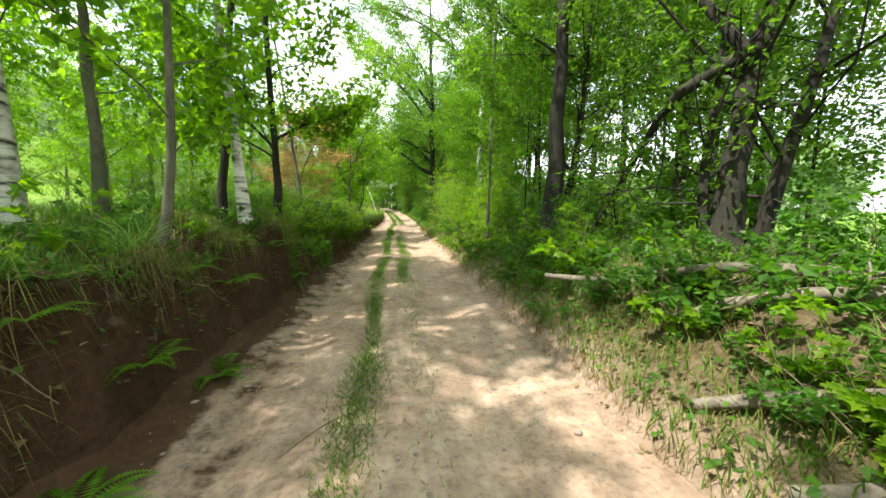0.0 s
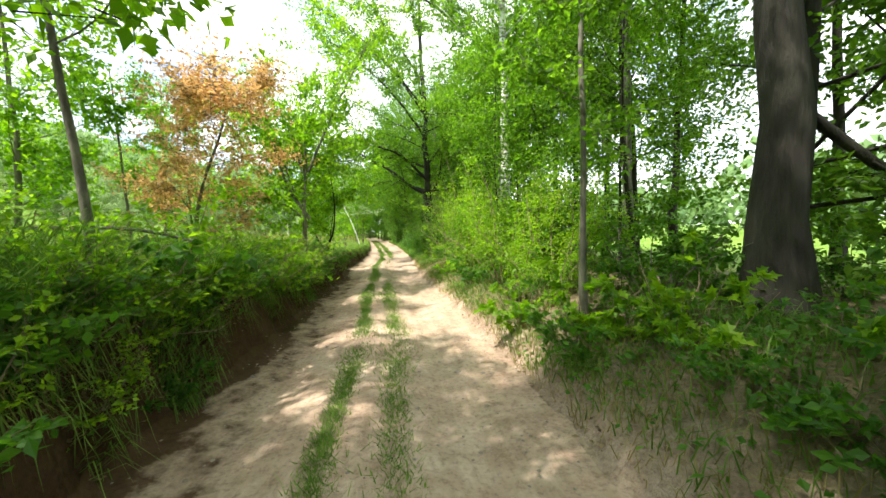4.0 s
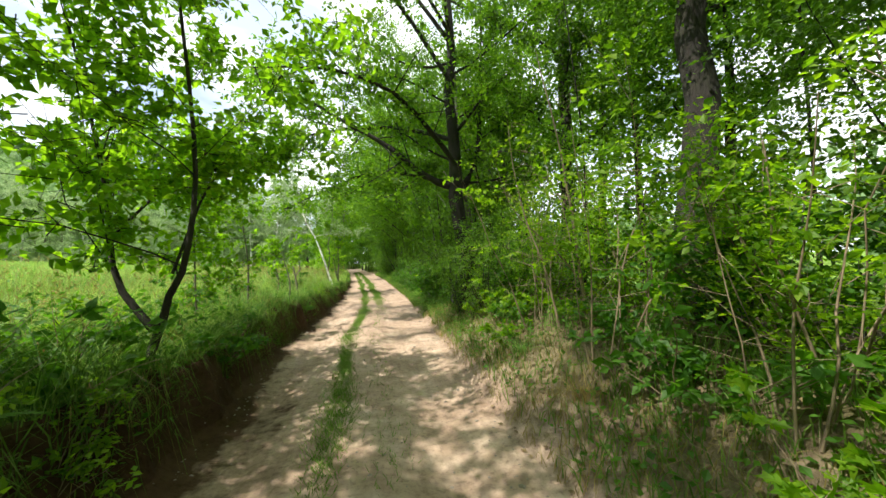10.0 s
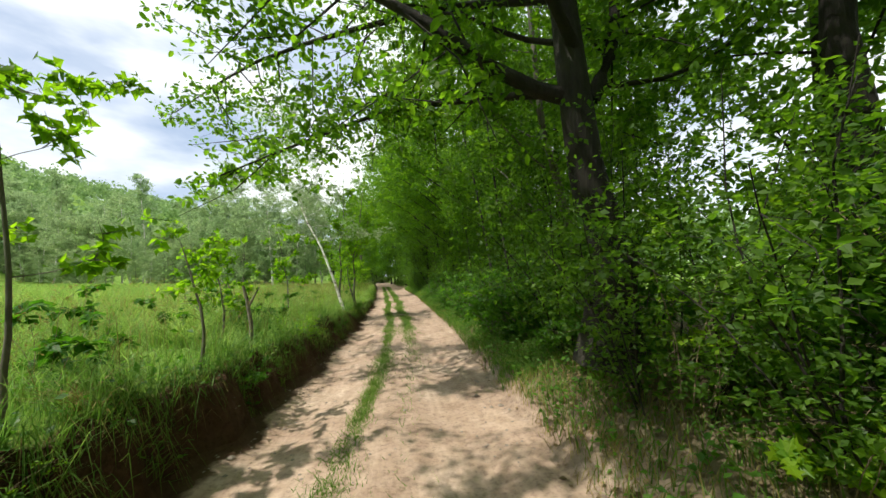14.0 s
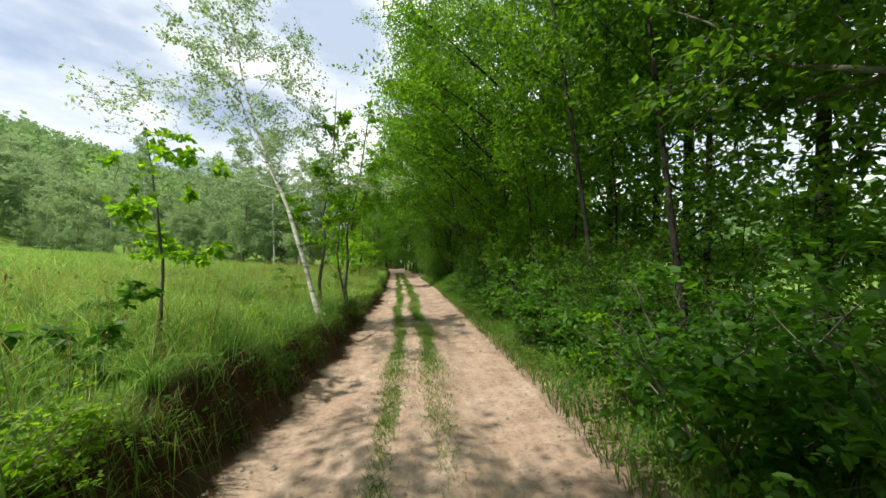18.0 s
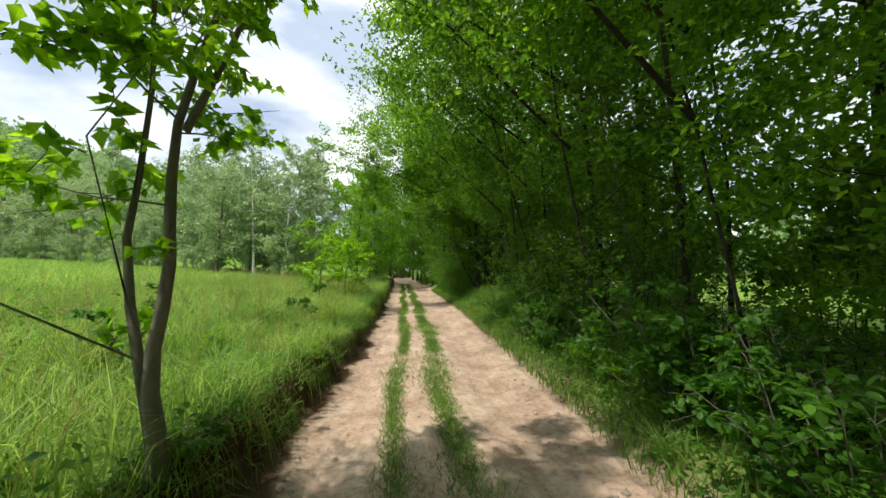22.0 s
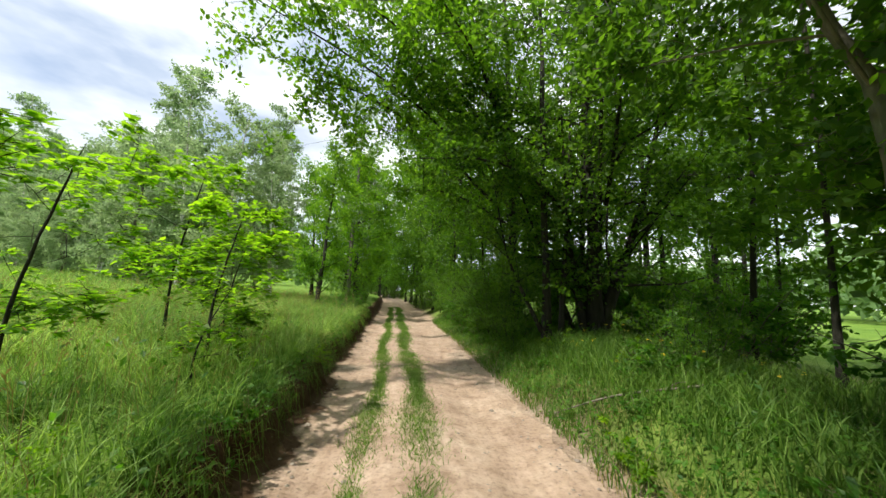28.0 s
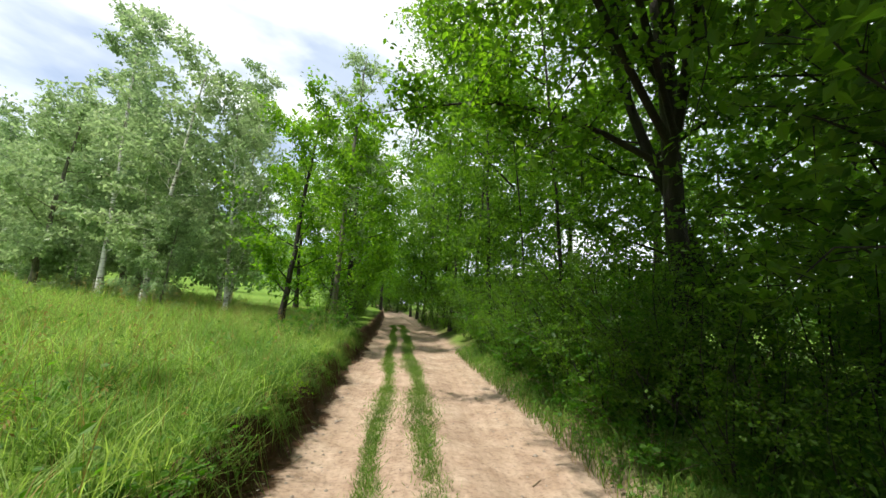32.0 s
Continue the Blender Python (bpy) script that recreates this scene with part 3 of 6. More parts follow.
def tree(name, label, x, y, trunk, radius, bark, leaf, seed, limbs=12, reach=2.2, first=0.35, twigs=6, leaf_n=6000, leaf_size=0.09,
         shape="simple", rise=0.35, lift=0.05, sides=8, group="", category="tree", named=(), spread=0.24, split_limbs=True, taper=0.25, top_thin=0.5, fine=True, flat=0.42):
    """A tree on the ground at x, y. trunk: points of its line, measured from its foot. named: limb lines of its own, measured from the foot."""
    r = np.random.default_rng(seed)
    thing = empty_at(name, x, y, on_land(x, y), label, category, group)
    line = smooth_line(trunk, 14)
    line[1:, :2] += r.normal(size=(13, 2)) * radius * 0.18
    t = np.linspace(0, 1, 14)
    rad = radius * ((1 - t) * (1 - taper) + taper) * (1 + 0.55 * np.exp(-t * 16))
    rad[-1] *= 0.3
    part("trunk", mesh_of("trunk", *tube(line, rad, sides, 0.03, seed), bark, True), thing)
    spots, thin = [], []
    lines = [(np.asarray(smooth_line(nl, 9), float), nr) for nl, nr in named]
    own = len(lines)
    for k in range(limbs):
        q = first + (0.97 - first) * (k + r.uniform(0, 0.8)) / max(limbs, 1)
        i = q * 13
        a = line[int(i)] + (line[min(int(i) + 1, 13)] - line[int(i)]) * (i - int(i))
        az = k * 2.4 + r.uniform(-0.5, 0.5)
        el = rise + 0.55 * max(0, q - 0.55) + r.uniform(-0.2, 0.2)
        way = (np.cos(az) * np.cos(el), np.sin(az) * np.cos(el), np.sin(el))
        prof = (0.45 + 0.55 * min(1.0, q / 0.42)) if q < 0.6 else 1.0 - (1 - top_thin) * (q - 0.6) / 0.37
        lines.append((bough(r, a, way, reach * prof * r.uniform(0.7, 1.15), 7, 0.16, lift), np.interp(q, t, rad) * r.uniform(0.2, 0.36)))
    for order, (ln, lr) in enumerate(lines):
        if order >= own and in_lane(ln + (x, y, on_land(x, y))).any():
            continue
        m, count = len(ln), int(twigs * 2.4) if order < own else twigs
        rr = lr * np.linspace(1, 0.18, m)
        pieces = [tube(ln, rr, 6 if lr > 0.03 else 5)]
        for s in range(count):
            at = 0.22 + 0.78 * (s + r.uniform(0, 1)) / count
            i = min(at * (m - 1), m - 1.001)
            a = ln[int(i)] + (ln[int(i) + 1] - ln[int(i)]) * (i - int(i))
            fwd = unit(ln[int(i) + 1] - ln[int(i)])
            way = unit(fwd * 0.6 + r.normal(size=3) * 0.75)
            tw = bough(r, a, way, np.linalg.norm(ln[-1] - ln[0]) * r.uniform(0.22, 0.5) * (1.15 - 0.5 * at), 5, 0.25, lift)
            tr = max(lr * 0.22, 0.004)
            if in_lane(tw + (x, y, on_land(x, y))).any():
                continue
            if fine:
                thin.append(tube(tw[::2], tr * np.array([1, 0.6, 0.25]), 3))
            spots += [tw] * (2 if order < own else 1)
        spots.append(ln[m // 2:])
        if split_limbs:
            part("limb", mesh_of("limb", *joined(pieces), bark, True), thing)
        else:
            thin += pieces
    if leaf_n and spots:
        allp = np.concatenate([smooth_line(s, 10) for s in spots])
        spot, a, z = sprays(r, allp, leaf_n, spread)
        free = ~in_lane(spot + (x, y, on_land(x, y)))
        if fine:
            tagged(part("shoot_spray", mesh_of("shoot_spray", *shoots(a, z, 0.0035), bark), thing), kind="stuff")
        if thin:
            tagged(part("twig_spray", mesh_of("twig_spray", *joined(thin), bark, True), thing), kind="stuff")
        part("crown", mesh_of("crown", *leaves(r, spot[free], leaf_size, shape, 0.62, flat), leaf), thing)
    return thing


def shrub(name, label, x, y, height, width, seed, leaf, bark=BARK_GREY, stems=9, leaf_n=3200, leaf_size=0.075, shape="simple", group="", category="shrub",
          bare=0.1, radius=0.014, spread=0.16, twigs=6, fine_stems=False):
    """A many-stemmed bush: stems fan out of one foot, with side twigs and leaves."""
    r = np.random.default_rng(seed)
    thing = empty_at(name, x, y, on_land(x, y), label, category, group)
    spots, thin = [], []
    for k in range(stems):
        az, out = r.uniform(0, 2 * np.pi), r.uniform(0.05, 1) ** 0.7
        start = np.array([np.cos(az), np.sin(az), 0]) * width * 0.12
        way = np.array([np.cos(az) * out * width * 0.55, np.sin(az) * out * width * 0.55, height * (1.0 - 0.35 * out)])
        ln = bough(r, start, way, np.linalg.norm(way) * r.uniform(0.75, 1.1), 8, 0.10, -0.015)
        stalk = tube(ln, radius * r.uniform(0.6, 1.2) * np.linspace(1, 0.25, 8), 4)
        if fine_stems:
            thin.append(stalk)
        else:
            part("stem", mesh_of("stem", *stalk, bark, True), thing)
        spots.append(ln[2:])
        for s in range(twigs):
            i = r.integers(1 + int(bare * 6), 7)
            tw = bough(r, ln[i], unit(ln[min(i + 1, 7)] - ln[i] + 1e-6) * 0.4 + r.normal(size=3) * 0.7, height * r.uniform(0.12, 0.3), 3, 0.25, 0.02)
            thin.append(tube(tw, radius * 0.3 * np.linspace(1, 0.3, 3), 3))
            spots += [tw, tw]
    tagged(part("twig_spray", mesh_of("twig_spray", *joined(thin), bark, True), thing), kind="stuff")
    allp = np.concatenate([smooth_line(s, 8) for s in spots])
    keep = allp[allp[:, 2] > bare * height]
    c, a, z = sprays(r, keep, leaf_n, spread)
    c[:, 2] = np.maximum(c[:, 2], 0.06)
    part("foliage", mesh_of("foliage", *leaves(r, c, leaf_size, shape), leaf), thing)
    return thing


def again(ob, x, y, turn, size=1.0, tilt=0.0, label=""):
    c = copy_thing(ob, pose(x, y, on_land(x, y), tilt, 0, turn) @ Matrix.Scale(size, 4))
    if label:
        c["label"] = label
    return c


def up_line(h, lean_x=0.0, lean_y=0.0, bow=0.0):
    return [(0, 0, 0), (lean_x * 0.3 + bow, lean_y * 0.3, h * 0.35), (lean_x * 0.65 + bow * 0.6, lean_y * 0.65, h * 0.7), (lean_x, lean_y, h)]


# left of the track: young wood on the bank
tree("birch_tree", "slender white-barked birch on the high bank", -2.0, 10.2, up_line(9.5, -0.5, 0.3, -0.12), 0.062, BARK_BIRCH, LEAF_BRIGHT, 11, 14, 2.0, 0.34, 5, 7500, 0.085, group="bank trees")
tree("birch_tree", "old birch with white bark at the bank's edge", -2.9, 8.2, up_line(11, -0.4, 0.1), 0.085, BARK_BIRCH, LEAF_BRIGHT, 12, 12, 2.6, 0.4, 5, 8000, 0.085, group="bank trees")
tree("young_maple", "leaning young maple with a crooked foot on the bank", -2.3, 8.7, [(0, 0, 0), (0.16, 0, 0.35), (0.26, 0.05, 1.2), (0.3, 0.1, 4), (0.2, 0.2, 8.5)], 0.06, BARK_GREY, LEAF_BRIGHT, 13, 12, 2.1, 0.4, 5, 7500, 0.105, "lobed", group="bank trees")
tree("young_maple", "dark-barked young maple forking above the bank", -2.02, 11.65, [(0, 0, 0), (0.02, 0, 0.8), (-0.05, 0, 1.8), (-0.1, 0.1, 4.5), (-0.2, 0.2, 8)], 0.085, BARK_DARK_SHADE, LEAF_BRIGHT, 14, 12, 2.4, 0.3, 6, 7000, 0.1, "lobed", group="bank trees",
     named=[([(-0.05, 0, 1.55), (0.4, 0.05, 1.85), (1.0, 0.15, 2.05), (1.6, 0.3, 2.5)], 0.03), ([(-0.05, 0, 1.5), (-0.5, 0.1, 1.95), (-1.1, 0.2, 2.6), (-1.6, 0.2, 3.4)], 0.03)])
tree("young_tree", "thin grey young tree among the bracken", -1.95, 13.3, up_line(5.5, -0.8, 0.2), 0.035, BARK_GREY, LEAF_BRIGHT, 15, 8, 1.3, 0.35, 4, 3200, 0.09, group="bank trees")
tree("withered_tree", "small bent tree with withered orange-brown leaves", -3.3, 17.2, [(0, 0, 0), (0.2, -0.1, 0.9), (0.5, -0.3, 1.8), (0.9, -0.5, 2.6), (1.1, -0.7, 3.1)], 0.04, BARK_GREY, LEAF_DEAD, 16, 18, 1.6, 0.2, 9, 14000, 0.056, group="bank trees", spread=0.2, rise=0.5)
tree("young_maple", "young maple with a forked trunk on the bank", -1.68, 19.05, [(0, 0, 0), (0.02, 0, 0.9), (0.05, 0, 1.9), (0.0, 0.5, 3.2), (-0.2, 1.2, 5.0)], 0.07, BARK_GREY, LEAF_BRIGHT, 17, 12, 2.1, 0.5, 6, 24000, 0.085, "lobed", group="bank trees",
     named=[([(0.15, 0, 1.5), (-0.35, 0.1, 2.3), (-0.7, 0.15, 3.6), (-0.9, 0.2, 5.0)], 0.045), ([(0.1, 0, 1.3), (-0.2, -0.2, 1.75), (-0.9, -0.5, 2.0), (-1.5, -0.8, 2.1)], 0.022), ([(0.15, 0, 2.6), (0.8, 0.3, 4.2), (1.5, 0.8, 5.8), (2.2, 1.2, 7.2)], 0.035), ([(-0.2, 0, 2.2), (-0.6, 0.8, 3.0), (-1.0, 1.6, 3.5), (-1.3, 2.4, 3.7)], 0.022), ([(0, 0.1, 2.6), (-0.3, 1.0, 3.4), (-0.4, 2.0, 4.0), (-0.5, 3.0, 4.3)], 0.022), ([(0, 0.2, 3.0), (-1.0, 0.6, 3.8), (-2.0, 1.0, 4.3), (-2.8, 1.2, 4.5)], 0.022), ([(0.1, 0.6, 3.4), (0.5, 1.6, 5.0), (1.2, 2.4, 6.4), (1.8, 3.4, 7.4)], 0.03)])
tree("bank_maple", "taller maple behind the bank with a broad bright crown", -6.3, 15.4, up_line(7.0, 0.4, 0.3), 0.07, BARK_GREY, LEAF_BRIGHT, 24, 13, 2.2, 0.3, 6, 6000, 0.1, group="bank trees", spread=0.3)
tree("bank_maple", "bright maple with a broad crown above the track", -2.6, 10.9, up_line(9.5, 1.2, 0.2, -0.1), 0.06, BARK_DARK_SHADE, LEAF_BRIGHT, 26, 15, 2.7, 0.45, 6, 8500, 0.10, "lobed", group="bank trees", spread=0.27,
     named=[([(0.6, 0.2, 4.6), (1.6, 0.7, 5.9), (2.9, 1.0, 6.8), (4.0, 1.2, 7.2)], 0.04)])
tree("bank_maple", "broad bright maple at the corner of the meadow", -6.8, 18.4, up_line(7.0, -0.3, 0.3, 0.1), 0.06, BARK_GREY, LEAF_BRIGHT, 25, 16, 2.4, 0.16, 6, 9000, 0.11, "lobed", group="bank trees", spread=0.3)
tree("young_maple", "low forked young maple standing in tall grass", -1.75, 22.4, [(0, 0, 0), (0.12, 0, 0.55), (0.35, 0, 1.3), (0.3, 0.1, 2.6), (-0.1, 0.4, 5.2)], 0.042, BARK_DARK_SHADE, LEAF_BRIGHT, 18, 17, 1.9, 0.32, 6, 11500, 0.095, "lobed", group="bank trees",
     named=[([(0.05, 0, 0.4), (-0.25, 0, 0.9), (-0.4, 0.1, 1.8), (-0.8, 0.1, 3.8)], 0.035), ([(0.2, 0, 0.9), (0.3, 0.5, 1.8), (0.45, 1.0, 2.2), (0.7, 1.5, 2.5)], 0.016), ([(-0.3, 0, 1.2), (-0.2, 0.8, 1.9), (0.0, 1.4, 2.3), (0.2, 2.0, 2.6)], 0.016), ([(-0.35, 0, 1.5), (-0.7, 0.6, 2.1), (-0.9, 1.2, 2.4), (-1.0, 1.8, 2.5)], 0.014)])
tree("sapling", "slim maple sapling in the tall grass", -2.15, 24.3, up_line(2.9, -0.2, 0.3), 0.016, BARK_GREY, LEAF_BRIGHT, 19, 11, 0.9, 0.15, 5, 2400, 0.085, "lobed", group="meadow saplings")
for k, (sx, sy, sh, nleaf, tone) in enumerate([(-2.1, 26.3, 2.6, 1100, "slim maple sapling with bright leaves"), (-1.6, 27.6, 1.4, 260, "short maple sapling with few leaves"),
                                               (-2.3, 29.6, 1.6, 600, "bushy maple sapling in the grass"), (-2.25, 32.7, 2.3, 800, "crooked maple sapling at the meadow edge"),
                                               (-2.5, 30.6, 1.1, 300, "low maple sapling in the grass")]):
    tree("sapling", tone, sx, sy, up_line(sh, -0.25, 0.1, 0.08), 0.02, BARK_GREY, LEAF_BRIGHT, 30 + k, 7, 0.55 + 0.1 * sh, 0.3, 4, nleaf, 0.09, "lobed", group="meadow saplings", spread=0.10)
stub = empty_at("dead_stub", -1.7, 29.1, on_land(-1.7, 29.1), "bare dead tree stub with a forked top", "stub")
part("trunk", mesh_of("trunk", *tube([(0, 0, 0), (0, 0, 0.4), (-0.05, 0, 0.75), (-0.1, 0, 0.95)], [0.035, 0.028, 0.025, 0.02], 6, 0.05), WOOD_DEAD, True), stub)
part("limb", mesh_of("limb", *tube([(-0.03, 0, 0.65), (0.05, 0, 0.8), (0.12, 0, 0.92)], [0.02, 0.015, 0.008], 5, 0.05), WOOD_DEAD, True), stub)

# the leaning birch and the two maples at the meadow's edge
tree("birch_tree", "leaning white birch with airy foliage at the meadow edge", -1.26, 35.33, [(0, 0, -0.1), (-0.28, 0.1, 0.9), (-0.75, 0.3, 2.2), (-1.35, 0.6, 3.4), (-1.9, 0.9, 5.0), (-2.5, 1.2, 7.6)], 0.048, BARK_BIRCH, LEAF_BIRCH_HAZE, 21, 19, 2.7, 0.42, 7, 13000, 0.062, rise=0.5, lift=-0.06, group="meadow edge trees", spread=0.2)
tree("young_maple", "slim dark maple at the meadow edge", -1.6, 36.7, [(0, 0, 0), (-0.05, 0, 0.8), (0.05, 0, 1.5), (-0.03, 0.05, 2.1), (0.14, 0.1, 2.9), (0.2, 0.2, 5.0)], 0.04, BARK_GREY, LEAF_BRIGHT, 22, 11, 1.1, 0.36, 5, 2500, 0.088, "lobed", group="meadow edge trees", spread=0.11)
tree("young_maple", "two-stemmed dark maple at the meadow edge", -1.2, 37.45, [(0, 0, 0), (-0.05, 0, 0.6), (0.0, 0, 1.2), (-0.02, 0.05, 1.9), (0.2, 0.1, 2.9), (0.5, 0.2, 5.2)], 0.045, BARK_GREY, LEAF_BRIGHT, 23, 11, 1.1, 0.42, 5, 2500, 0.088, "lobed", group="meadow edge trees", spread=0.11,
     named=[([(0, 0, 0.05), (-0.12, 0.0, 0.6), (-0.26, 0.05, 1.3), (-0.2, 0.1, 2.2), (-0.3, 0.1, 4.6)], 0.035), ([(0.06, 0, 1.9), (0.25, 0.05, 2.4), (0.45, 0.1, 3.0), (0.9, 0.2, 3.8)], 0.025)])
for k, (sx, sy, sh, rr, nleaf) in enumerate([(-3.0, 47.2, 2.3, 0.020, 2200), (-2.6, 49.3, 2.3, 0.024, 3200), (-3.8, 50.3, 2.9, 0.024, 3200), (-2.15, 48.2, 1.2, 0.014, 600), (-3.2, 50.9, 2.1, 0.02, 1600)]):
    tree("young_maple", "spreading young maple with lime-green leaves in the meadow", sx, sy, up_line(sh, 0.3, 0.1, -0.1), rr, BARK_DARK_SHADE, LEAF_BRIGHT, 50 + k, 9, 0.6 + 0.28 * sh, 0.25, 5, nleaf, 0.09, "lobed", rise=0.15, lift=0.0, group="meadow maples", spread=0.13, flat=0.78)

# wood behind the left bank
wood_a = tree("bank_tree", "slender tree with bright foliage in the young wood", -5.2, 10.5, up_line(9.5, 0.4, 0.2), 0.075, BARK_GREY, LEAF_BRIGHT, 61, 14, 2.7, 0.2, 5, 8000, 0.115, group="young wood", spread=0.3)
wood_b = tree("bank_tree", "slender tree with bright foliage in the young wood", -6.0, 13.6, up_line(8.5, -0.4, 0.3), 0.065, BARK_GREY, LEAF_BRIGHT, 62, 15, 2.4, 0.12, 5, 8000, 0.115, group="young wood", spread=0.3)
# (-3.5, 3.9) and (-2.9, 1.9): added behind the start to shade the track
for k, (sx, sy, s) in enumerate([(-8.5, 6.2, 1.0), (-9.5, 14.5, 0.9), (-9.0, 18.0, 0.6), (-12, 10, 1.0), (-5.6, 4.6, 1.0), (-3.9, 1.0, 1.0), (-14, 19, 1.0), (-6, -2.5, 0.9), (-3.2, 9.5, 0.75), (-3.5, 3.9, 0.95), (-2.9, 1.9, 0.85), (-4.6, 6.6, 0.9), (-6.8, 12.0, 0.5), (-7.6, 15.6, 0.45), (-8.6, 20.0, 0.5), (-11, 16.0, 0.7), (-10.5, 21.5, 0.6), (-13, 21.5, 0.8), (-16, 16, 0.9), (-4.9, 20.9, 0.5), (-6.2, 22.0, 0.55), (-5.6, 19.6, 0.55)]):
    again((wood_a, wood_b)[k % 2], sx, sy, 57 * k, s)

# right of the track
tree("old_tree", "old dark leaning tree with a broken hollow trunk", 3.4, 8.35, [(0, 0, 0), (0.02, 0.05, 0.8), (0.15, 0.1, 1.8), (0.35, 0.1, 3.0), (0.8, 0.2, 6.5), (1.0, 0.3, 10)], 0.15, BARK_DARK_SHADE, LEAF_HEDGE, 71, 12, 3.1, 0.3, 6, 9500, 0.085, group="hedge trees", sides=11,
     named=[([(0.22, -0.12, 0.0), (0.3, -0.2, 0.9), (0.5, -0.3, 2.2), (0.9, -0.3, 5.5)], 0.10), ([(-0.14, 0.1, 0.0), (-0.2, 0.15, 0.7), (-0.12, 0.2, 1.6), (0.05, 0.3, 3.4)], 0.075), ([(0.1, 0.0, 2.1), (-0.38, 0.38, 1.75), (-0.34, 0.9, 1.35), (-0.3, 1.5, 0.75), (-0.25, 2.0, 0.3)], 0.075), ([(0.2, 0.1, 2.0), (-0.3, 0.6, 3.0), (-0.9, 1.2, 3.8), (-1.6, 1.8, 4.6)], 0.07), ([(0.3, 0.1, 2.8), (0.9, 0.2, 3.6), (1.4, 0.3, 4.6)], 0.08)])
tree("field_maple", "twin-trunked tree with rough dark bark", 3.55, 12.8, up_line(11, 0.2, 0.4), 0.19, BARK_DARK_SHADE, LEAF_HEDGE, 72, 15, 3.2, 0.3, 6, 20000, 0.09, group="hedge trees", sides=10,
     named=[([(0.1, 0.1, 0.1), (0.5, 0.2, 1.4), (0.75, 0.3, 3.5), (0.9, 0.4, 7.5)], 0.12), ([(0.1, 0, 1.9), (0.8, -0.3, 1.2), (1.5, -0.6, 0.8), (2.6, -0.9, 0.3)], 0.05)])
tree("young_tree", "thin upright young tree in the hedge", 2.35, 13.9, up_line(7.5, 0.1, 0.2), 0.04, BARK_GREY, LEAF_OAK, 73, 13, 1.3, 0.25, 5, 6500, 0.085, "oval", group="hedge trees")
tree("grey_tree", "grey-barked tree by the open field", 6.1, 18.1, up_line(9, 0.1, 0.2), 0.13, BARK_GREY, LEAF_HEDGE, 74, 12, 2.8, 0.35, 5, 8500, 0.13, group="hedge trees")
tree("birch_tree", "stout birch with a black-fissured white trunk", 3.35, 19.2, up_line(12, 0.1, 0.2), 0.13, BARK_BIRCH, LEAF_OAK, 75, 13, 2.5, 0.34, 6, 16000, 0.085, "oval", group="hedge trees", sides=11,
     named=[([(0, 0, 6.5), (-1.2, 0.2, 8.2), (-2.6, 0.5, 9.4), (-4.2, 0.8, 10.0)], 0.045)])
tree("dark_tree", "tall dark-trunked tree in the hedge", 4.4, 22.5, up_line(12, 0.2, 0.1), 0.24, BARK_DARK_SHADE, LEAF_HEDGE, 76, 13, 3.2, 0.3, 6, 18000, 0.095, group="hedge trees", sides=11,
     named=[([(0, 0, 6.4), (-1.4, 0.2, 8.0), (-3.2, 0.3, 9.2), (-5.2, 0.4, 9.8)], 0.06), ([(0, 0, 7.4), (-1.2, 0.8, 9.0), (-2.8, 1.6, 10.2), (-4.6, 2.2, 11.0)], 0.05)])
tree("oak_tree", "spreading oak with limbs reaching over the track", 2.55, 27.2, [(0, 0, 0), (-0.05, 0, 1.4), (-0.12, 0, 2.7), (-0.2, 0.1, 5.0), (-0.2, 0.2, 8), (-0.4, 0.3, 13.5)], 0.24, BARK_DARK_SHADE, LEAF_OAK, 77, 13, 3.3, 0.42, 8, 38000, 0.1, "oval", group="hedge trees", sides=12, spread=0.31,
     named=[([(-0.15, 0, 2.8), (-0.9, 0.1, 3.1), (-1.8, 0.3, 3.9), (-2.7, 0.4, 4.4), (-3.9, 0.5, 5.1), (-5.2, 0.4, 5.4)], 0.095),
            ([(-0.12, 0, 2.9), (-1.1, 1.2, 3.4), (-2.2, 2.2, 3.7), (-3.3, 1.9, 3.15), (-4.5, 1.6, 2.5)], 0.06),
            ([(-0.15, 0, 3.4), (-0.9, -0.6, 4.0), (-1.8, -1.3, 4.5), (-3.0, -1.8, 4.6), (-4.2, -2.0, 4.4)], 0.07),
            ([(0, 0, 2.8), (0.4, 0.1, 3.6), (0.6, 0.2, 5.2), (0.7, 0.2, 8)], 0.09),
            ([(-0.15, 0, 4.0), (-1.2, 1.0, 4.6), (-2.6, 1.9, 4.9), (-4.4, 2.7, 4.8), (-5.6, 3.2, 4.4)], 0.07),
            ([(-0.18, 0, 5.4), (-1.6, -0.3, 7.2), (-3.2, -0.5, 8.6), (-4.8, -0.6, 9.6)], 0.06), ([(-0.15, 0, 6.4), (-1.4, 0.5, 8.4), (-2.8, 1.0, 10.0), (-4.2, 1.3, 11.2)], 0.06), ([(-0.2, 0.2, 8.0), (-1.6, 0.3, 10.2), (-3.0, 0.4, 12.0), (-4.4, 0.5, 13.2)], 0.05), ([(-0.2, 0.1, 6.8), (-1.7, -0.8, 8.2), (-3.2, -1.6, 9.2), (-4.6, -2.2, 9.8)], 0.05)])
tree("dark_tree", "dark-trunked tree at the field's edge", 5.05, 26.6, up_line(10, 0.2, 0.3), 0.19, BARK_DARK_SHADE, LEAF_HEDGE, 78, 11, 3.0, 0.3, 6, 11500, 0.105, group="hedge trees")
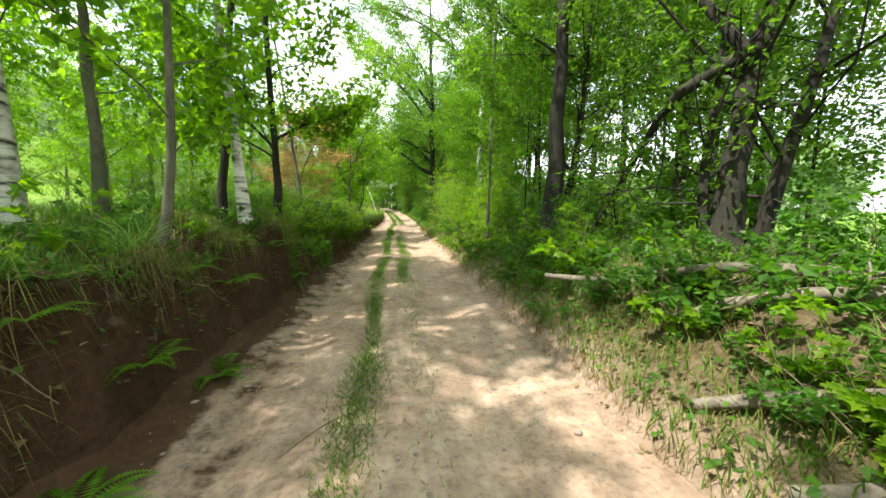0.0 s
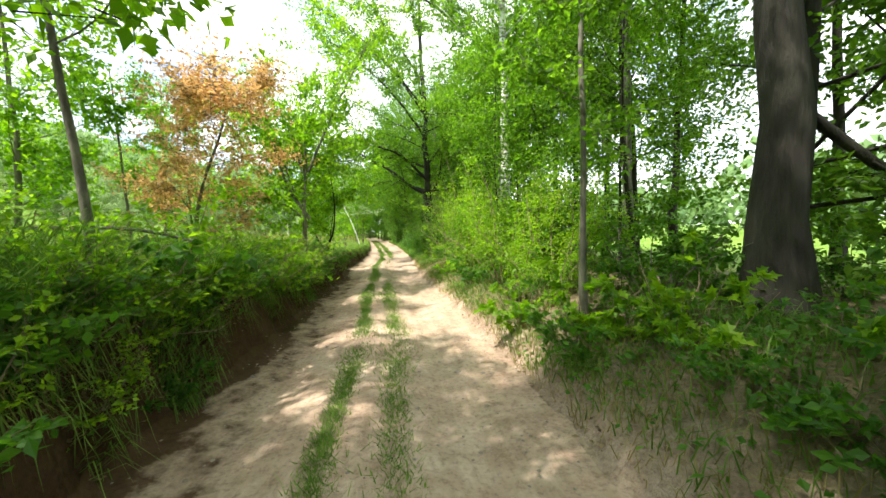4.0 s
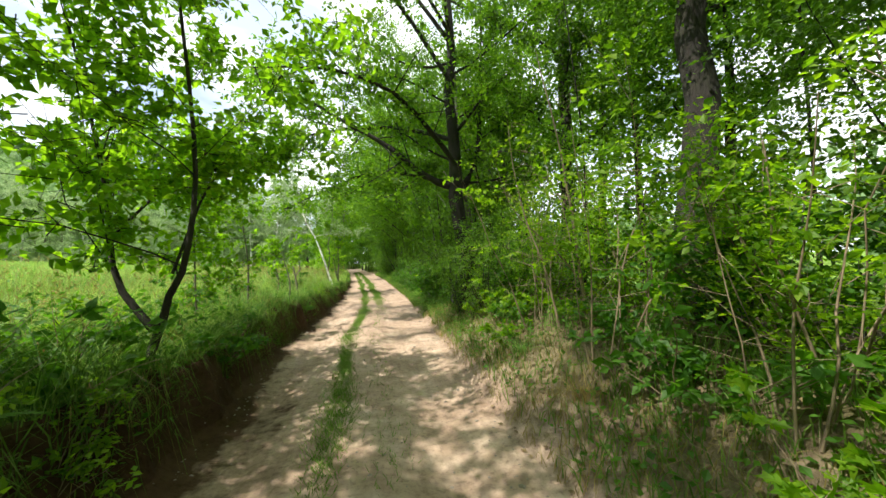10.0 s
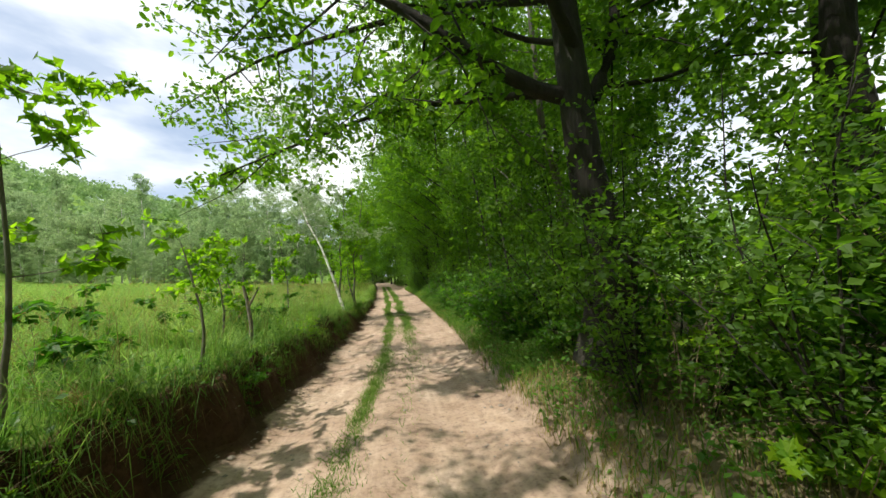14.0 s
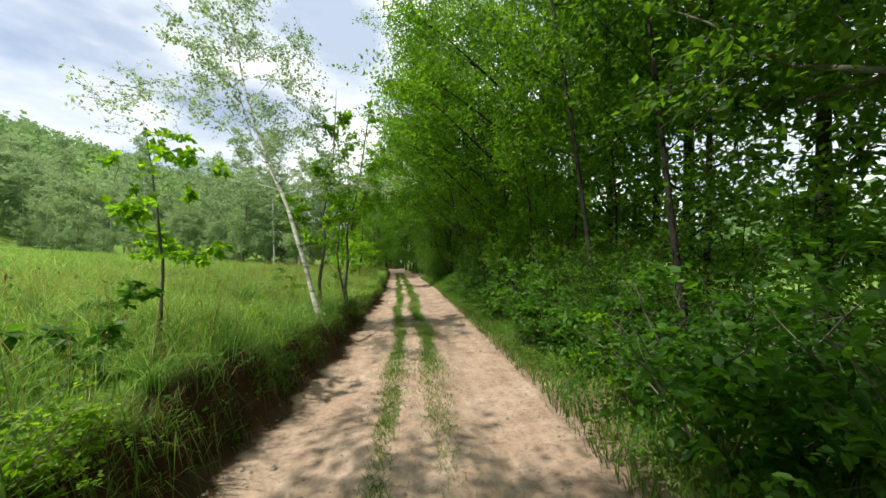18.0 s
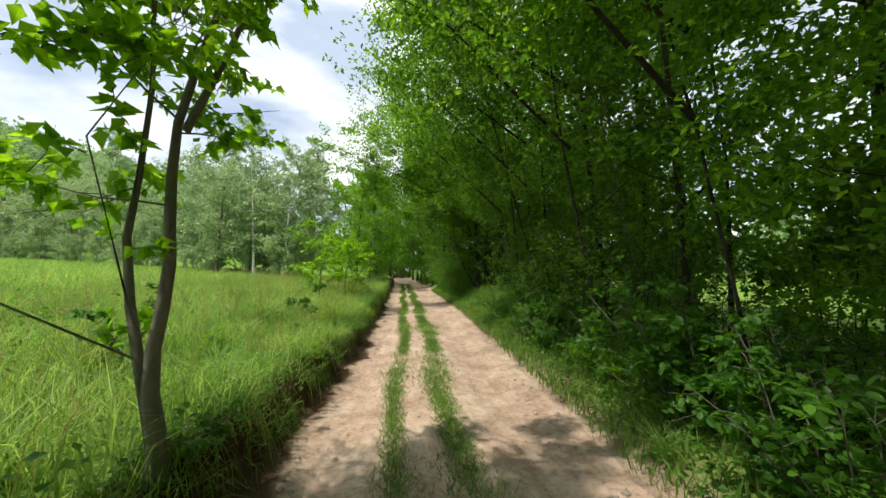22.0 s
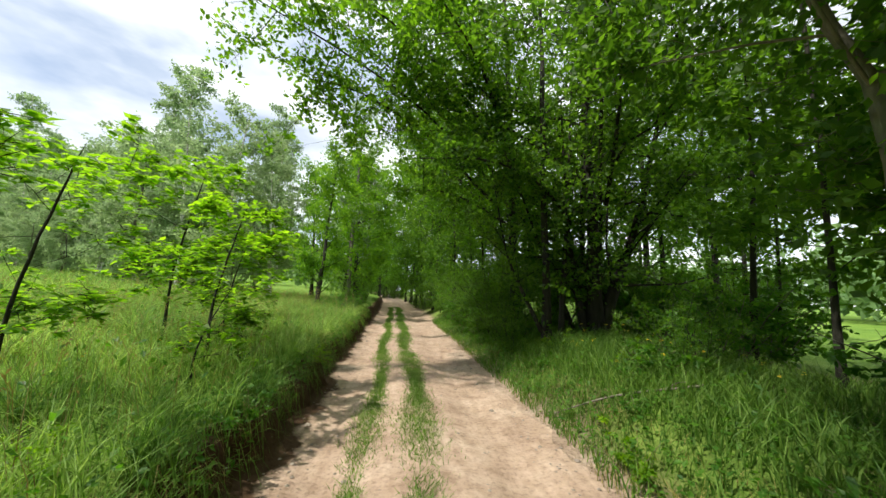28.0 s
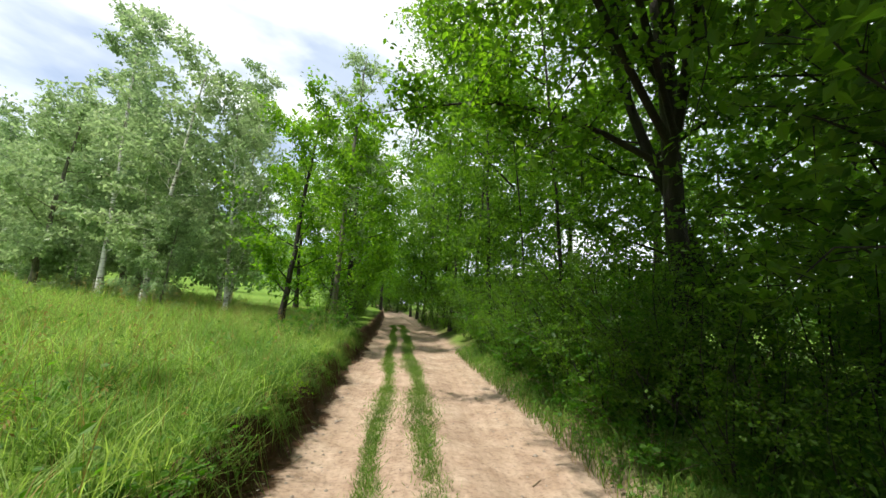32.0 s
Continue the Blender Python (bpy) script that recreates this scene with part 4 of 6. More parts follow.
tree("leaning_tree", "grey-brown tree leaning in the dark hedge", 4.1, 30.0, [(0, 0, 0), (-0.25, 0.05, 1.2), (-0.55, 0.1, 2.6), (-0.8, 0.1, 4.4), (-1.0, 0.2, 9)], 0.14, BARK_GREY, LEAF_HEDGE, 79, 12, 2.9, 0.3, 6, 11500, 0.105, group="hedge trees")
tree("leaning_tree", "leaning trunk with a forked pale branch", 3.95, 46.0, [(0, 0, 0), (-0.4, 0, 0.4), (-0.95, 0, 1.0), (-1.13, 0, 2.3), (-1.6, 0.1, 3.7), (-2.2, 0.2, 8)], 0.085, BARK_GREY, LEAF_HEDGE, 80, 13, 2.9, 0.4, 6, 13000, 0.105, group="hedge trees",
     named=[([(-0.6, 0, 0.6), (-0.5, 0.1, 1.2), (-0.6, 0.1, 2.0), (-0.5, 0.2, 3.4)], 0.035)])
tree("young_tree", "pair of thin grey stems leaning in the dark hedge", 3.75, 40.4, [(0, 0, 0), (-0.1, 0, 0.5), (-0.3, 0, 1.1), (-0.5, 0.05, 1.9), (-0.9, 0.2, 5.5)], 0.055, BARK_GREY, LEAF_HEDGE, 85, 8, 1.6, 0.5, 5, 4000, 0.09, group="hedge trees",
     named=[([(-0.22, 0.15, 0.0), (-0.3, 0.15, 0.6), (-0.42, 0.2, 1.2), (-0.6, 0.25, 2.4), (-0.8, 0.3, 4.5)], 0.045)])
cop = [([(0.05, 0.0, 0.05), (0.35, 0.05, 0.9), (0.75, 0.1, 1.9), (1.25, 0.15, 3.3), (2.0, 0.2, 6.5)], 0.17), ([(-0.25, 0, 0.05), (-0.45, 0.0, 1.2), (-0.6, 0.1, 2.6), (-0.75, 0.1, 5.5)], 0.10),
       ([(-0.1, 0.2, 0.05), (-0.15, 0.3, 1.4), (-0.1, 0.4, 3.2), (0, 0.5, 7.5)], 0.10), ([(0.2, 0.2, 0.05), (0.25, 0.3, 1.4), (0.3, 0.3, 3.0), (0.4, 0.4, 7)], 0.08), ([(-0.4, 0.1, 0.05), (-0.8, 0.1, 1.0), (-1.3, 0.1, 2.2), (-2.0, 0.0, 4.0)], 0.07),
       ([(-0.45, 0, 2.4), (-1.4, -0.5, 3.2), (-2.6, -1.0, 3.5), (-4.0, -1.4, 3.3)], 0.045), ([(-0.1, 0, 3.4), (-1.5, 0.3, 4.6), (-3.0, 0.4, 5.2), (-4.8, 0.4, 5.2)], 0.05), ([(0.2, -0.1, 3.0), (-0.4, -1.6, 4.2), (-1.2, -3.0, 4.6), (-2.2, -4.2, 4.4)], 0.05), ([(0.6, 0, 3.0), (1.6, -0.6, 3.6), (2.8, -1.2, 3.4), (3.8, -1.6, 2.8)], 0.045), ([(0.0, -0.2, 3.2), (-0.6, -1.4, 4.6), (-1.2, -2.6, 5.6), (-1.8, -3.8, 6.2)], 0.045), ([(0.2, -0.2, 3.6), (0.4, -1.6, 5.2), (0.5, -3.0, 6.4), (0.4, -4.2, 7.2)], 0.045)]
tree("coppiced_hornbeam", "many-stemmed coppiced hornbeam with dark trunks", 4.1, 51.7, up_line(9.5, -0.3, 0.2), 0.15, BARK_DARK_SHADE, LEAF_HEDGE, 81, 14, 3.6, 0.26, 7, 40000, 0.098, group="hedge trees", named=cop, sides=10, spread=0.28)
tree("twin_tree", "pair of pale-scarred trunks beside the coppice", 2.85, 51.35, up_line(11, -0.2, 0.3), 0.085, BARK_DARK_SHADE, LEAF_HEDGE, 82, 12, 3.0, 0.3, 6, 11500, 0.105, group="hedge trees",
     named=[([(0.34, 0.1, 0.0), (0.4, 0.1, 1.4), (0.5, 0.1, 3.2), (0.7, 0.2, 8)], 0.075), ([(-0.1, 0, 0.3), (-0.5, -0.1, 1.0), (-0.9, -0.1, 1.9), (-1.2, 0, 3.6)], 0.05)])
tree("leaning_tree", "big dark trunk leaning over the hedge", 5.0, 55.4, [(0, 0, 0), (-0.5, 0, 1.3), (-1.1, 0.1, 2.8), (-1.9, 0.1, 4.8), (-2.6, 0.2, 9)], 0.17, BARK_DARK_SHADE, LEAF_HEDGE, 83, 12, 3.0, 0.3, 6, 11500, 0.105, group="hedge trees")

tree("oak_tree", "oak spreading leafy limbs low over the track", 3.1, 54.2, up_line(13.5, -0.8, 0.0), 0.13, BARK_DARK_SHADE, LEAF_OAK, 84, 13, 4.0, 0.3, 7, 54000, 0.098, "oval", group="hedge trees", spread=0.3,
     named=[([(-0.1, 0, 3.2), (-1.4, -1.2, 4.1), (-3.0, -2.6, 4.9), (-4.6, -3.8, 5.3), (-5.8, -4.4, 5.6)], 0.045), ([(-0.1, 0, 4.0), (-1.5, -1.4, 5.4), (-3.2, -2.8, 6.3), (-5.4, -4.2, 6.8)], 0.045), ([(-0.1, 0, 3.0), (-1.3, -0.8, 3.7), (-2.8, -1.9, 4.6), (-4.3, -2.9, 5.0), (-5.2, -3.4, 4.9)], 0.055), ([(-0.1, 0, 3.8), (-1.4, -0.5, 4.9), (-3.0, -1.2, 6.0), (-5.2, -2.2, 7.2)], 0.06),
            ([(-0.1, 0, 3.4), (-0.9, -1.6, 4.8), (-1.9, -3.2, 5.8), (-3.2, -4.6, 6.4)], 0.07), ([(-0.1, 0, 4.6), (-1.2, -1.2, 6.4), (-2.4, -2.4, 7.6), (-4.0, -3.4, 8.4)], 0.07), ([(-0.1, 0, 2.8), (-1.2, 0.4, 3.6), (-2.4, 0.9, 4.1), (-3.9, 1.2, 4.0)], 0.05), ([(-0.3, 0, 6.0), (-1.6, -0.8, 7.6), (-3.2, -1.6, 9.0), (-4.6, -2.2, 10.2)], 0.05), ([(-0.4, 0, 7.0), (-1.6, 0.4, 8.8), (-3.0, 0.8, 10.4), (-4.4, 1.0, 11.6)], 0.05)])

KINDS = [("hornbeam", "dense dark-leaved hornbeam in the hedge", 9.5, 0.065, BARK_DARK_SHADE, LEAF_HEDGE, 2.9, 0.12), ("hornbeam", "tall dark hornbeam in the hedge", 10.5, 0.075, BARK_DARK_SHADE, LEAF_HEDGE, 3.0, 0.2),
         ("hazel_tree", "hazel with fresh green leaves in the hedge", 7.5, 0.05, BARK_DARK_SHADE, LEAF_OAK, 2.6, 0.1)]


def hedge_tree(kind, x, y, s, seed):
    """One tree of the hedge row, leaning a little over the track."""
    name, label, h, rad, bark, leaf, reach, first = KINDS[kind]
    r = np.random.default_rng(seed)
    bow = r.uniform(-0.25, 0.25)
    over = [([(-0.5, 0, h * s * q), (-1.6, dy * 0.4, h * s * q + 0.9), (-2.4, dy * 0.8, h * s * q + 1.5), (-3.2, dy, h * s * q + 1.8)], 0.03) for q, dy in ((0.42, -0.6), (0.55, 0.5), (0.68, -0.2))] if 36 < y < 62 and x < 4 else ()
    tree(name, label, x, y, up_line(h * s, r.uniform(-1.9, -0.5) if x < 4 and y > 30 else r.uniform(-0.5, 0.5), r.uniform(-0.4, 0.4), bow), rad * min(s, 1.0) * r.uniform(0.45, 0.75), bark, leaf, seed, 18, reach * s, first, 6, int((19000 if 37 < y < 47 else 16000) * min(s, 1.15)) if x < 4 and 27 < y < 62 else 17000 if y < 30 else 8000, 0.08 if x < 4 and 27 < y < 62 else 0.068 if y < 30 else 0.12, group="hedge row", spread=0.3,
         split_limbs=False, fine=False, top_thin=0.75, named=over, flat=0.42)


for k, (sx, sy, v) in enumerate([(3.3, 32.4, 0), (3.5, 34.6, 1), (3.2, 37.0, 2)]):
    hedge_tree(v, sx, sy, 1.0, 91 + k)
hedge_far = tree("hornbeam", "leafy hornbeam further along the lane", 2.3, 62.2, up_line(9.5, -0.4, 0.2), 0.08, BARK_DARK_SHADE, LEAF_HEDGE, 95, 17, 3.0, 0.08, 5, 11000, 0.125, group="hedge row", spread=0.42, split_limbs=False, fine=False, top_thin=0.8)
rows = [(3.3, 39.3, 0, 1.3), (3.5, 41.4, 1, 1.35), (3.2, 43.4, 2, 1.6), (3.6, 45.0, 0, 1.35), (4.9, 34.0, 1, 1.15), (4.7, 38.2, 0, 1.15), (5.0, 42.4, 1, 1.2), (2.8, 57.2, 0, 1.15), (2.8, 59.6, 2, 1.4), (2.9, 42.5, 0, 0.72), (2.8, 44.3, 2, 0.85), (2.9, 40.4, 0, 0.75), (3.0, 38.2, 2, 0.8), (4.8, 47.8, 0, 0.95), (5.6, 49.6, 1, 1.0), (5.2, 45.8, 1, 1.0), (4.6, 36.0, 2, 1.1), (4.8, 40.4, 2, 1.15), (4.4, 43.6, 0, 1.1),
        (2.2, 65.0, 3, 1.15), (1.6, 68.0, 3, 1.25), (1.6, 71.5, 3, 1.25), (1.0, 75.5, 3, 1.35), (0.6, 80.0, 3, 1.4), (0.1, 85.5, 3, 1.5), (-0.6, 92.0, 3, 1.5),
        (4.8, 16.2, 1, 0.9), (5.6, 22.0, 2, 1.1), (4.9, 10.2, 0, 1.0), (4.2, 5.2, 1, 1.0), (6.2, 7.6, 2, 1.0), (3.6, -3.0, 3, 1.0), (5.8, 9.4, 2, 0.8), (5.4, 11.6, 0, 0.9), (3.9, 15.4, 2, 0.85), (4.3, 20.6, 0, 0.95), (4.1, 24.6, 2, 1.0), (2.9, 17.6, 2, 0.6), (5.6, 31.0, 1, 0.95), (4.2, 1.5, 3, 1.0), (7.2, 50.6, 1, 0.7), (6.4, 47.6, 2, 0.7)]
for k, (sx, sy, v, s) in enumerate(rows):
    if v == 3:
        again(hedge_far, sx, sy, 83 * k + 20, s)
    else:
        hedge_tree(v, sx, sy, s, 300 + k)

back = tree("field_edge_tree", "leafy dark tree at the back of the hedge", 7.0, 33.0, up_line(8, 0.3, 0.2), 0.12, BARK_DARK_SHADE, LEAF_HEDGE, 94, 18, 3.2, 0.05, 5, 11000, 0.16, group="hedge back row", spread=0.42, split_limbs=False, fine=False, top_thin=0.7)
for k, (sx, sy, s) in enumerate([(7.2, 4.5, 0.9), (7.8, 14.0, 0.9), (8.2, 20.4, 0.9), (7.6, 24.6, 1.1), (7.4, 28.6, 1.2), (6.4, 36.2, 1.25), (6.8, 39.8, 1.25), (6.6, 43.4, 1.2), (8.0, 55.5, 1.0), (6.4, 59.5, 1.2), (5.8, 64.0, 1.2), (5.0, 69.0, 1.2), (4.6, 74.0, 1.2), (4.2, 80.0, 1.3), (3.2, 88.0, 1.4), (9.0, 47.5, 0.6), (14.0, 58.0, 1.0), (17.0, 63.0, 1.2), (15.0, 66.0, 1.2)]):
    again(back, sx, sy, 67 * k, s)

high = tree("field_edge_tree", "tall tree with a high leafy crown by the field", 6.2, 12.2, up_line(9.5, 0.3, 0.2), 0.11, BARK_DARK_SHADE, LEAF_HEDGE, 96, 17, 3.0, 0.34, 6, 12000, 0.1, group="hedge back row", spread=0.36, split_limbs=False, fine=False, top_thin=0.8)
for k, (sx, sy, s) in enumerate([(7.4, 8.8, 1.0), (7.2, 15.6, 1.05), (8.4, 12.4, 1.1), (7.8, 18.6, 1.0), (8.6, 22.6, 1.05), (6.9, 26.2, 1.0), (9.6, 16.2, 1.1), (6.6, 21.4, 0.95), (5.9, 33.2, 0.95), (6.2, 36.8, 0.95), (8.8, 53.6, 0.85), (9.8, 57.2, 1.0)]):
    again(high, sx, sy, 79 * k + 31, s)

# left side of the lane, further on
lane_l = tree("lane_maple", "leafy maple closing over the lane", -4.3, 61.5, up_line(7.5, 0.4, 0.3), 0.10, BARK_DARK_SHADE, LEAF_OAK, 101, 16, 2.6, 0.06, 6, 10000, 0.12, group="lane trees", spread=0.3, split_limbs=False, fine=False)
for k, (sx, sy, s) in enumerate([(-3.9, 65.8, 1.15), (-3.9, 70.0, 1.45), (-4.3, 74.5, 1.6), (-4.8, 79.5, 1.7), (-5.4, 85, 1.8), (-6.4, 91, 1.8), (-4.6, 98, 1.8), (-7.5, 104, 1.8), (-8.5, 76, 1.4), (-10, 84, 1.6), (-1.5, 108, 1.9), (-3.0, 112, 1.5), (-4.6, 115, 1.6), (-6.2, 113.5, 1.6), (-7.8, 117, 1.7), (-5.4, 119, 1.8), (-9.5, 115, 1.7)]):
    again(lane_l, sx, sy, 71 * k, s)
tree("alder_tree", "tall airy alder beside the lane", -3.6, 65.2, up_line(12.5, 0.3, 0.2), 0.12, BARK_GREY, LEAF_BIRCH_HAZE, 102, 18, 2.4, 0.22, 5, 6000, 0.13, rise=0.55, group="lane trees")

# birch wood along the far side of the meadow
far_a = tree("wood_birch", "grey-green birch at the wood's edge", -10.6, 64.6, up_line(10.5, 0.8, 0.2), 0.09, BARK_BIRCH, LEAF_BIRCH_HAZE, 111, 26, 2.7, 0.1, 6, 9000, 0.18, rise=0.6, lift=-0.05, group="birch wood", spread=0.35, split_limbs=False, fine=False, sides=6, flat=0.15,
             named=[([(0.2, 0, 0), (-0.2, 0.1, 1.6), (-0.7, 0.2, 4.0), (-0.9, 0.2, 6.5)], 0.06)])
far_b = tree("wood_birch", "tall slender birch at the wood's edge", -13.5, 66.2, up_line(14, -0.8, 0.2), 0.10, BARK_BIRCH, LEAF_BIRCH_HAZE, 112, 28, 2.3, 0.12, 6, 9000, 0.175, rise=0.7, lift=-0.05, group="birch wood", spread=0.35, split_limbs=False, fine=False, sides=6, flat=0.15)
far_c = tree("wood_willow", "rounded willow at the wood's edge", -17, 67.0, up_line(8.5, 0.4, 0.2), 0.12, BARK_GREY, LEAF_BIRCH_HAZE, 113, 26, 3.3, 0.03, 6, 10000, 0.19, group="birch wood", spread=0.4, split_limbs=False, fine=False, sides=6, flat=0.15)
wr = np.random.default_rng(5)
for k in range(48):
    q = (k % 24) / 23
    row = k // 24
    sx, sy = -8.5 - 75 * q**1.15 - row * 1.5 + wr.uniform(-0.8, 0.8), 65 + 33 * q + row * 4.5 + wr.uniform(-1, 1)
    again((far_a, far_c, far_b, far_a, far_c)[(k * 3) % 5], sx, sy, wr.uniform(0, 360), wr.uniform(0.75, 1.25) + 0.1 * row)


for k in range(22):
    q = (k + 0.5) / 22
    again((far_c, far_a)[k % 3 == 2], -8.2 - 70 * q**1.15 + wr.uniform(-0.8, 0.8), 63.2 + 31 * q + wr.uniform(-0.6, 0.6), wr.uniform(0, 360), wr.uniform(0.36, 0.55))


def far_wood():
    """The wooded hill and the tree line beyond the field: crowns of leaf sprays, too many to count."""
    r = np.random.default_rng(9)
    pts = []
    for _ in range(620):
        x, y = -r.uniform(58, 330), r.uniform(40, 330)
        if y < 60 + (-x - 20) * 0.25:
            continue
        pts.append((x, y, r.uniform(7, 12), r.uniform(3.0, 4.8)))
    for _ in range(150):
        pts.append((r.uniform(38, 70), r.uniform(-30, 190), r.uniform(7, 12), r.uniform(2.6, 4.2)))
    for _ in range(50):
        pts.append((r.uniform(-45, 40), r.uniform(112, 150), r.uniform(8, 12), r.uniform(2.6, 4.2)))
    for _ in range(70):
        pts.append((r.uniform(-70, 40), r.uniform(-60, -35), r.uniform(8, 12), r.uniform(2.6, 4.2)))
    pieces = []
    for x, y, h, w in pts:
        n = 150
        d = unit(r.normal(size=(n, 3)))
        c = d * (r.uniform(0.45, 1.0, (n, 1)) * np.array([w, w, h * 0.45])) * (1 + 0.18 * np.sin(5 * d[:, :1] + x)) + np.array([x, y, float(land(x, y)) + h * 0.52])
        pieces.append(leaves(r, c, 1.25, "simple", 0.8, 0.35))
    tagged(new("far_wood", mesh_of("far_wood", *joined(pieces), LEAF_FAR_HAZE)), "dense mixed wood on the hill and field edges", "wood", kind="stuff")


far_wood()

# ---- shrubs, herbs and grass ----
bush_y = shrub("hazel_bush", "yellow-green hazel bush with dry stems at the verge", 2.5, 16.6, 2.6, 2.2, 201, LEAF_SHRUB, BARK_TWIG, 13, 7000, 0.054, "simple", group="verge bushes", spread=0.2)
for k, (sx, sy, s) in enumerate([(2.4, 18.3, 0.9), (3.2, 20.4, 0.85), (3.4, 22.3, 0.8), (3.2, 24.5, 0.8), (2.5, 14.9, 0.75), (3.2, 10.8, 0.45), (-3.6, 12.4, 0.6), (-2.6, 16.0, 0.45), (-2.35, 17.6, 0.42), (-2.3, 18.7, 0.38), (-4.2, 9.0, 0.7), (-5.5, 13.0, 0.8)]):
    again(bush_y, sx, sy, 63 * k, s)
bush_d = shrub("hornbeam_bush", "dense dark hornbeam bush at the track's edge", 2.7, 28.4, 3.2, 2.8, 202, LEAF_HEDGE, BARK_DARK_SHADE, 13, 6200, 0.07, group="dark bushes", bare=0.05, spread=0.24)
for k, (sx, sy, s) in enumerate([(3.6, 30.6, 0.55), (3.2, 33.8, 0.5), (3.2, 38.6, 0.5), (3.6, 44.6, 0.5), (2.6, 56.3, 0.8), (2.5, 58.6, 0.8), (2.3, 61.0, 0.85), (2.0, 63.8, 0.9), (1.8, 66.8, 0.9), (1.3, 70.0, 1.0), (0.9, 74.0, 1.0), (3.6, 26.2, 0.7), (4.9, 33.0, 0.9), (5.4, 35.4, 0.9), (4.6, 37.4, 0.8), (5.4, 39.6, 0.9), (4.6, 41.6, 0.8), (5.4, 43.4, 0.9), (3.1, 42.2, 0.8), (3.1, 36.2, 0.75), (3.1, 40.2, 0.8), (3.7, 34.2, 0.7), (3.1, 44.0, 0.8), (3.5, 32.6, 0.55), (2.4, 26.2, 0.8), (2.5, 25.0, 0.7), (2.6, 53.8, 0.7), (3.5, 53.3, 0.8), (2.7, 55.3, 0.85), (4.7, 54.4, 1.0), (5.7, 53.0, 0.8), (3.6, 57.4, 1.1), (3.5, 60.5, 1.2), (3.2, 64.0, 1.2), (2.8, 68.0, 1.2), (-3.0, 108.0, 1.6), (-4.4, 110.0, 1.6), (-5.6, 108.5, 1.6), (-1.6, 107.0, 1.6), (7.0, 51.0, 0.8), (6.2, 53.6, 0.8), (3.4, 48.2, 0.4), (5.6, 46.4, 0.7),
                                 (-3.4, 63.0, 0.6), (-3.5, 67.0, 0.8), (-3.7, 71.0, 0.9), (-4.2, 76.0, 1.0)]):
    again(bush_d, sx, sy, 47 * k + 9, s)
for k in range(10):
    sy = 51.8 + 0.95 * k
    again(bush_d, along(sy, CENTRE) + along(sy, HALF) + 0.72 + 0.1 * (k % 3), sy, 131 * k, 0.46 + 0.05 * (k % 4), 0, "low leafy hornbeam bush beside the lane")
hazel = shrub("hazel_shrub", "green hazel shrub with broad rounded leaves", 2.85, 31.5, 1.7, 1.9, 206, LEAF_HERB, BARK_GREY, 12, 1900, 0.095, "oval", group="hazel shrubs", bare=0.03, spread=0.18)
for k, (sx, sy, s) in enumerate([(2.8, 33.6, 0.75), (2.95, 35.9, 0.9), (2.85, 38.2, 0.75), (3.0, 40.6, 0.7), (2.65, 29.6, 0.8), (2.5, 55.0, 0.9), (2.45, 57.3, 1.0), (2.3, 59.6, 1.0), (2.2, 62.3, 1.0), (3.5, 7.2, 0.5), (3.6, 10.9, 0.8), (4.1, 7.2, 0.8), (4.2, 9.6, 1.0), (2.9, 27.4, 0.8), (3.3, 25.0, 0.9), (4.4, 11.6, 0.5), (5.0, 13.2, 0.5), (4.4, 14.8, 0.55), (5.2, 15.6, 0.6), (4.2, 17.2, 1.1), (4.9, 18.6, 1.2), (5.0, 20.2, 1.1), (3.6, 21.2, 1.0), (5.4, 23.6, 1.2), (4.2, 25.6, 1.0), (3.4, 14.0, 0.8), (6.0, 52.2, 1.3), (7.0, 53.4, 1.4), (6.8, 50.6, 1.2), (4.6, 46.2, 0.9), (5.3, 49.8, 1.0), (-2.7, 60.5, 0.7), (-3.1, 58.9, 0.6)]):
    again(hazel, sx, sy, 59 * k, s)
for k in range(17):
    sy = 28.2 + k * 0.92 + 0.2 * math.sin(k * 2.3)
    again(hazel, along(sy, CENTRE) + along(sy, HALF) + 0.95 + 0.15 * math.sin(k * 1.7), sy, 83 * k, 0.52 + 0.1 * (k % 4))
dry = shrub("dry_elder", "half-bare elder with pale dry stems", 2.3, 21.6, 3.4, 1.4, 203, LEAF_SHRUB, BARK_TWIG, 6, 800, 0.075, group="dry shrubs", bare=0.3, radius=0.011)
for k, (sx, sy, s) in enumerate([(2.35, 20.2, 0.8), (2.45, 23.2, 1.0), (2.7, 17.4, 0.8), (2.4, 26.0, 0.55)]):
    again(dry, sx, sy, 101 * k + 30, s)
tree("dry_pole", "tall pale dead elder pole with bare side shoots", 3.1, 23.05, [(0, 0, 0), (-0.1, 0, 0.7), (-0.2, 0, 1.5), (-0.35, 0, 2.4), (-0.6, 0.1, 3.8)], 0.028, BARK_TWIG, LEAF_SHRUB, 86, 4, 0.9, 0.4, 3, 120, 0.06, group="dry shrubs",
     named=[([(-0.06, 0, 0.5), (-0.45, 0, 0.95), (-0.8, 0, 1.25), (-1.1, 0, 1.6), (-1.3, -0.02, 2.2)], 0.013), ([(-0.22, 0, 1.5), (-0.5, 0.05, 1.9), (-0.85, 0.1, 2.2)], 0.008)])
tree("dry_pole", "leaning pale dead elder stem in the verge", 2.5, 22.75, [(0, 0, 0), (-0.15, 0, 0.7), (-0.35, 0.05, 1.3), (-0.5, 0.1, 2.0), (-0.55, 0.15, 2.8)], 0.015, BARK_TWIG, LEAF_SHRUB, 87, 4, 0.6, 0.4, 3, 90, 0.06, group="dry shrubs")
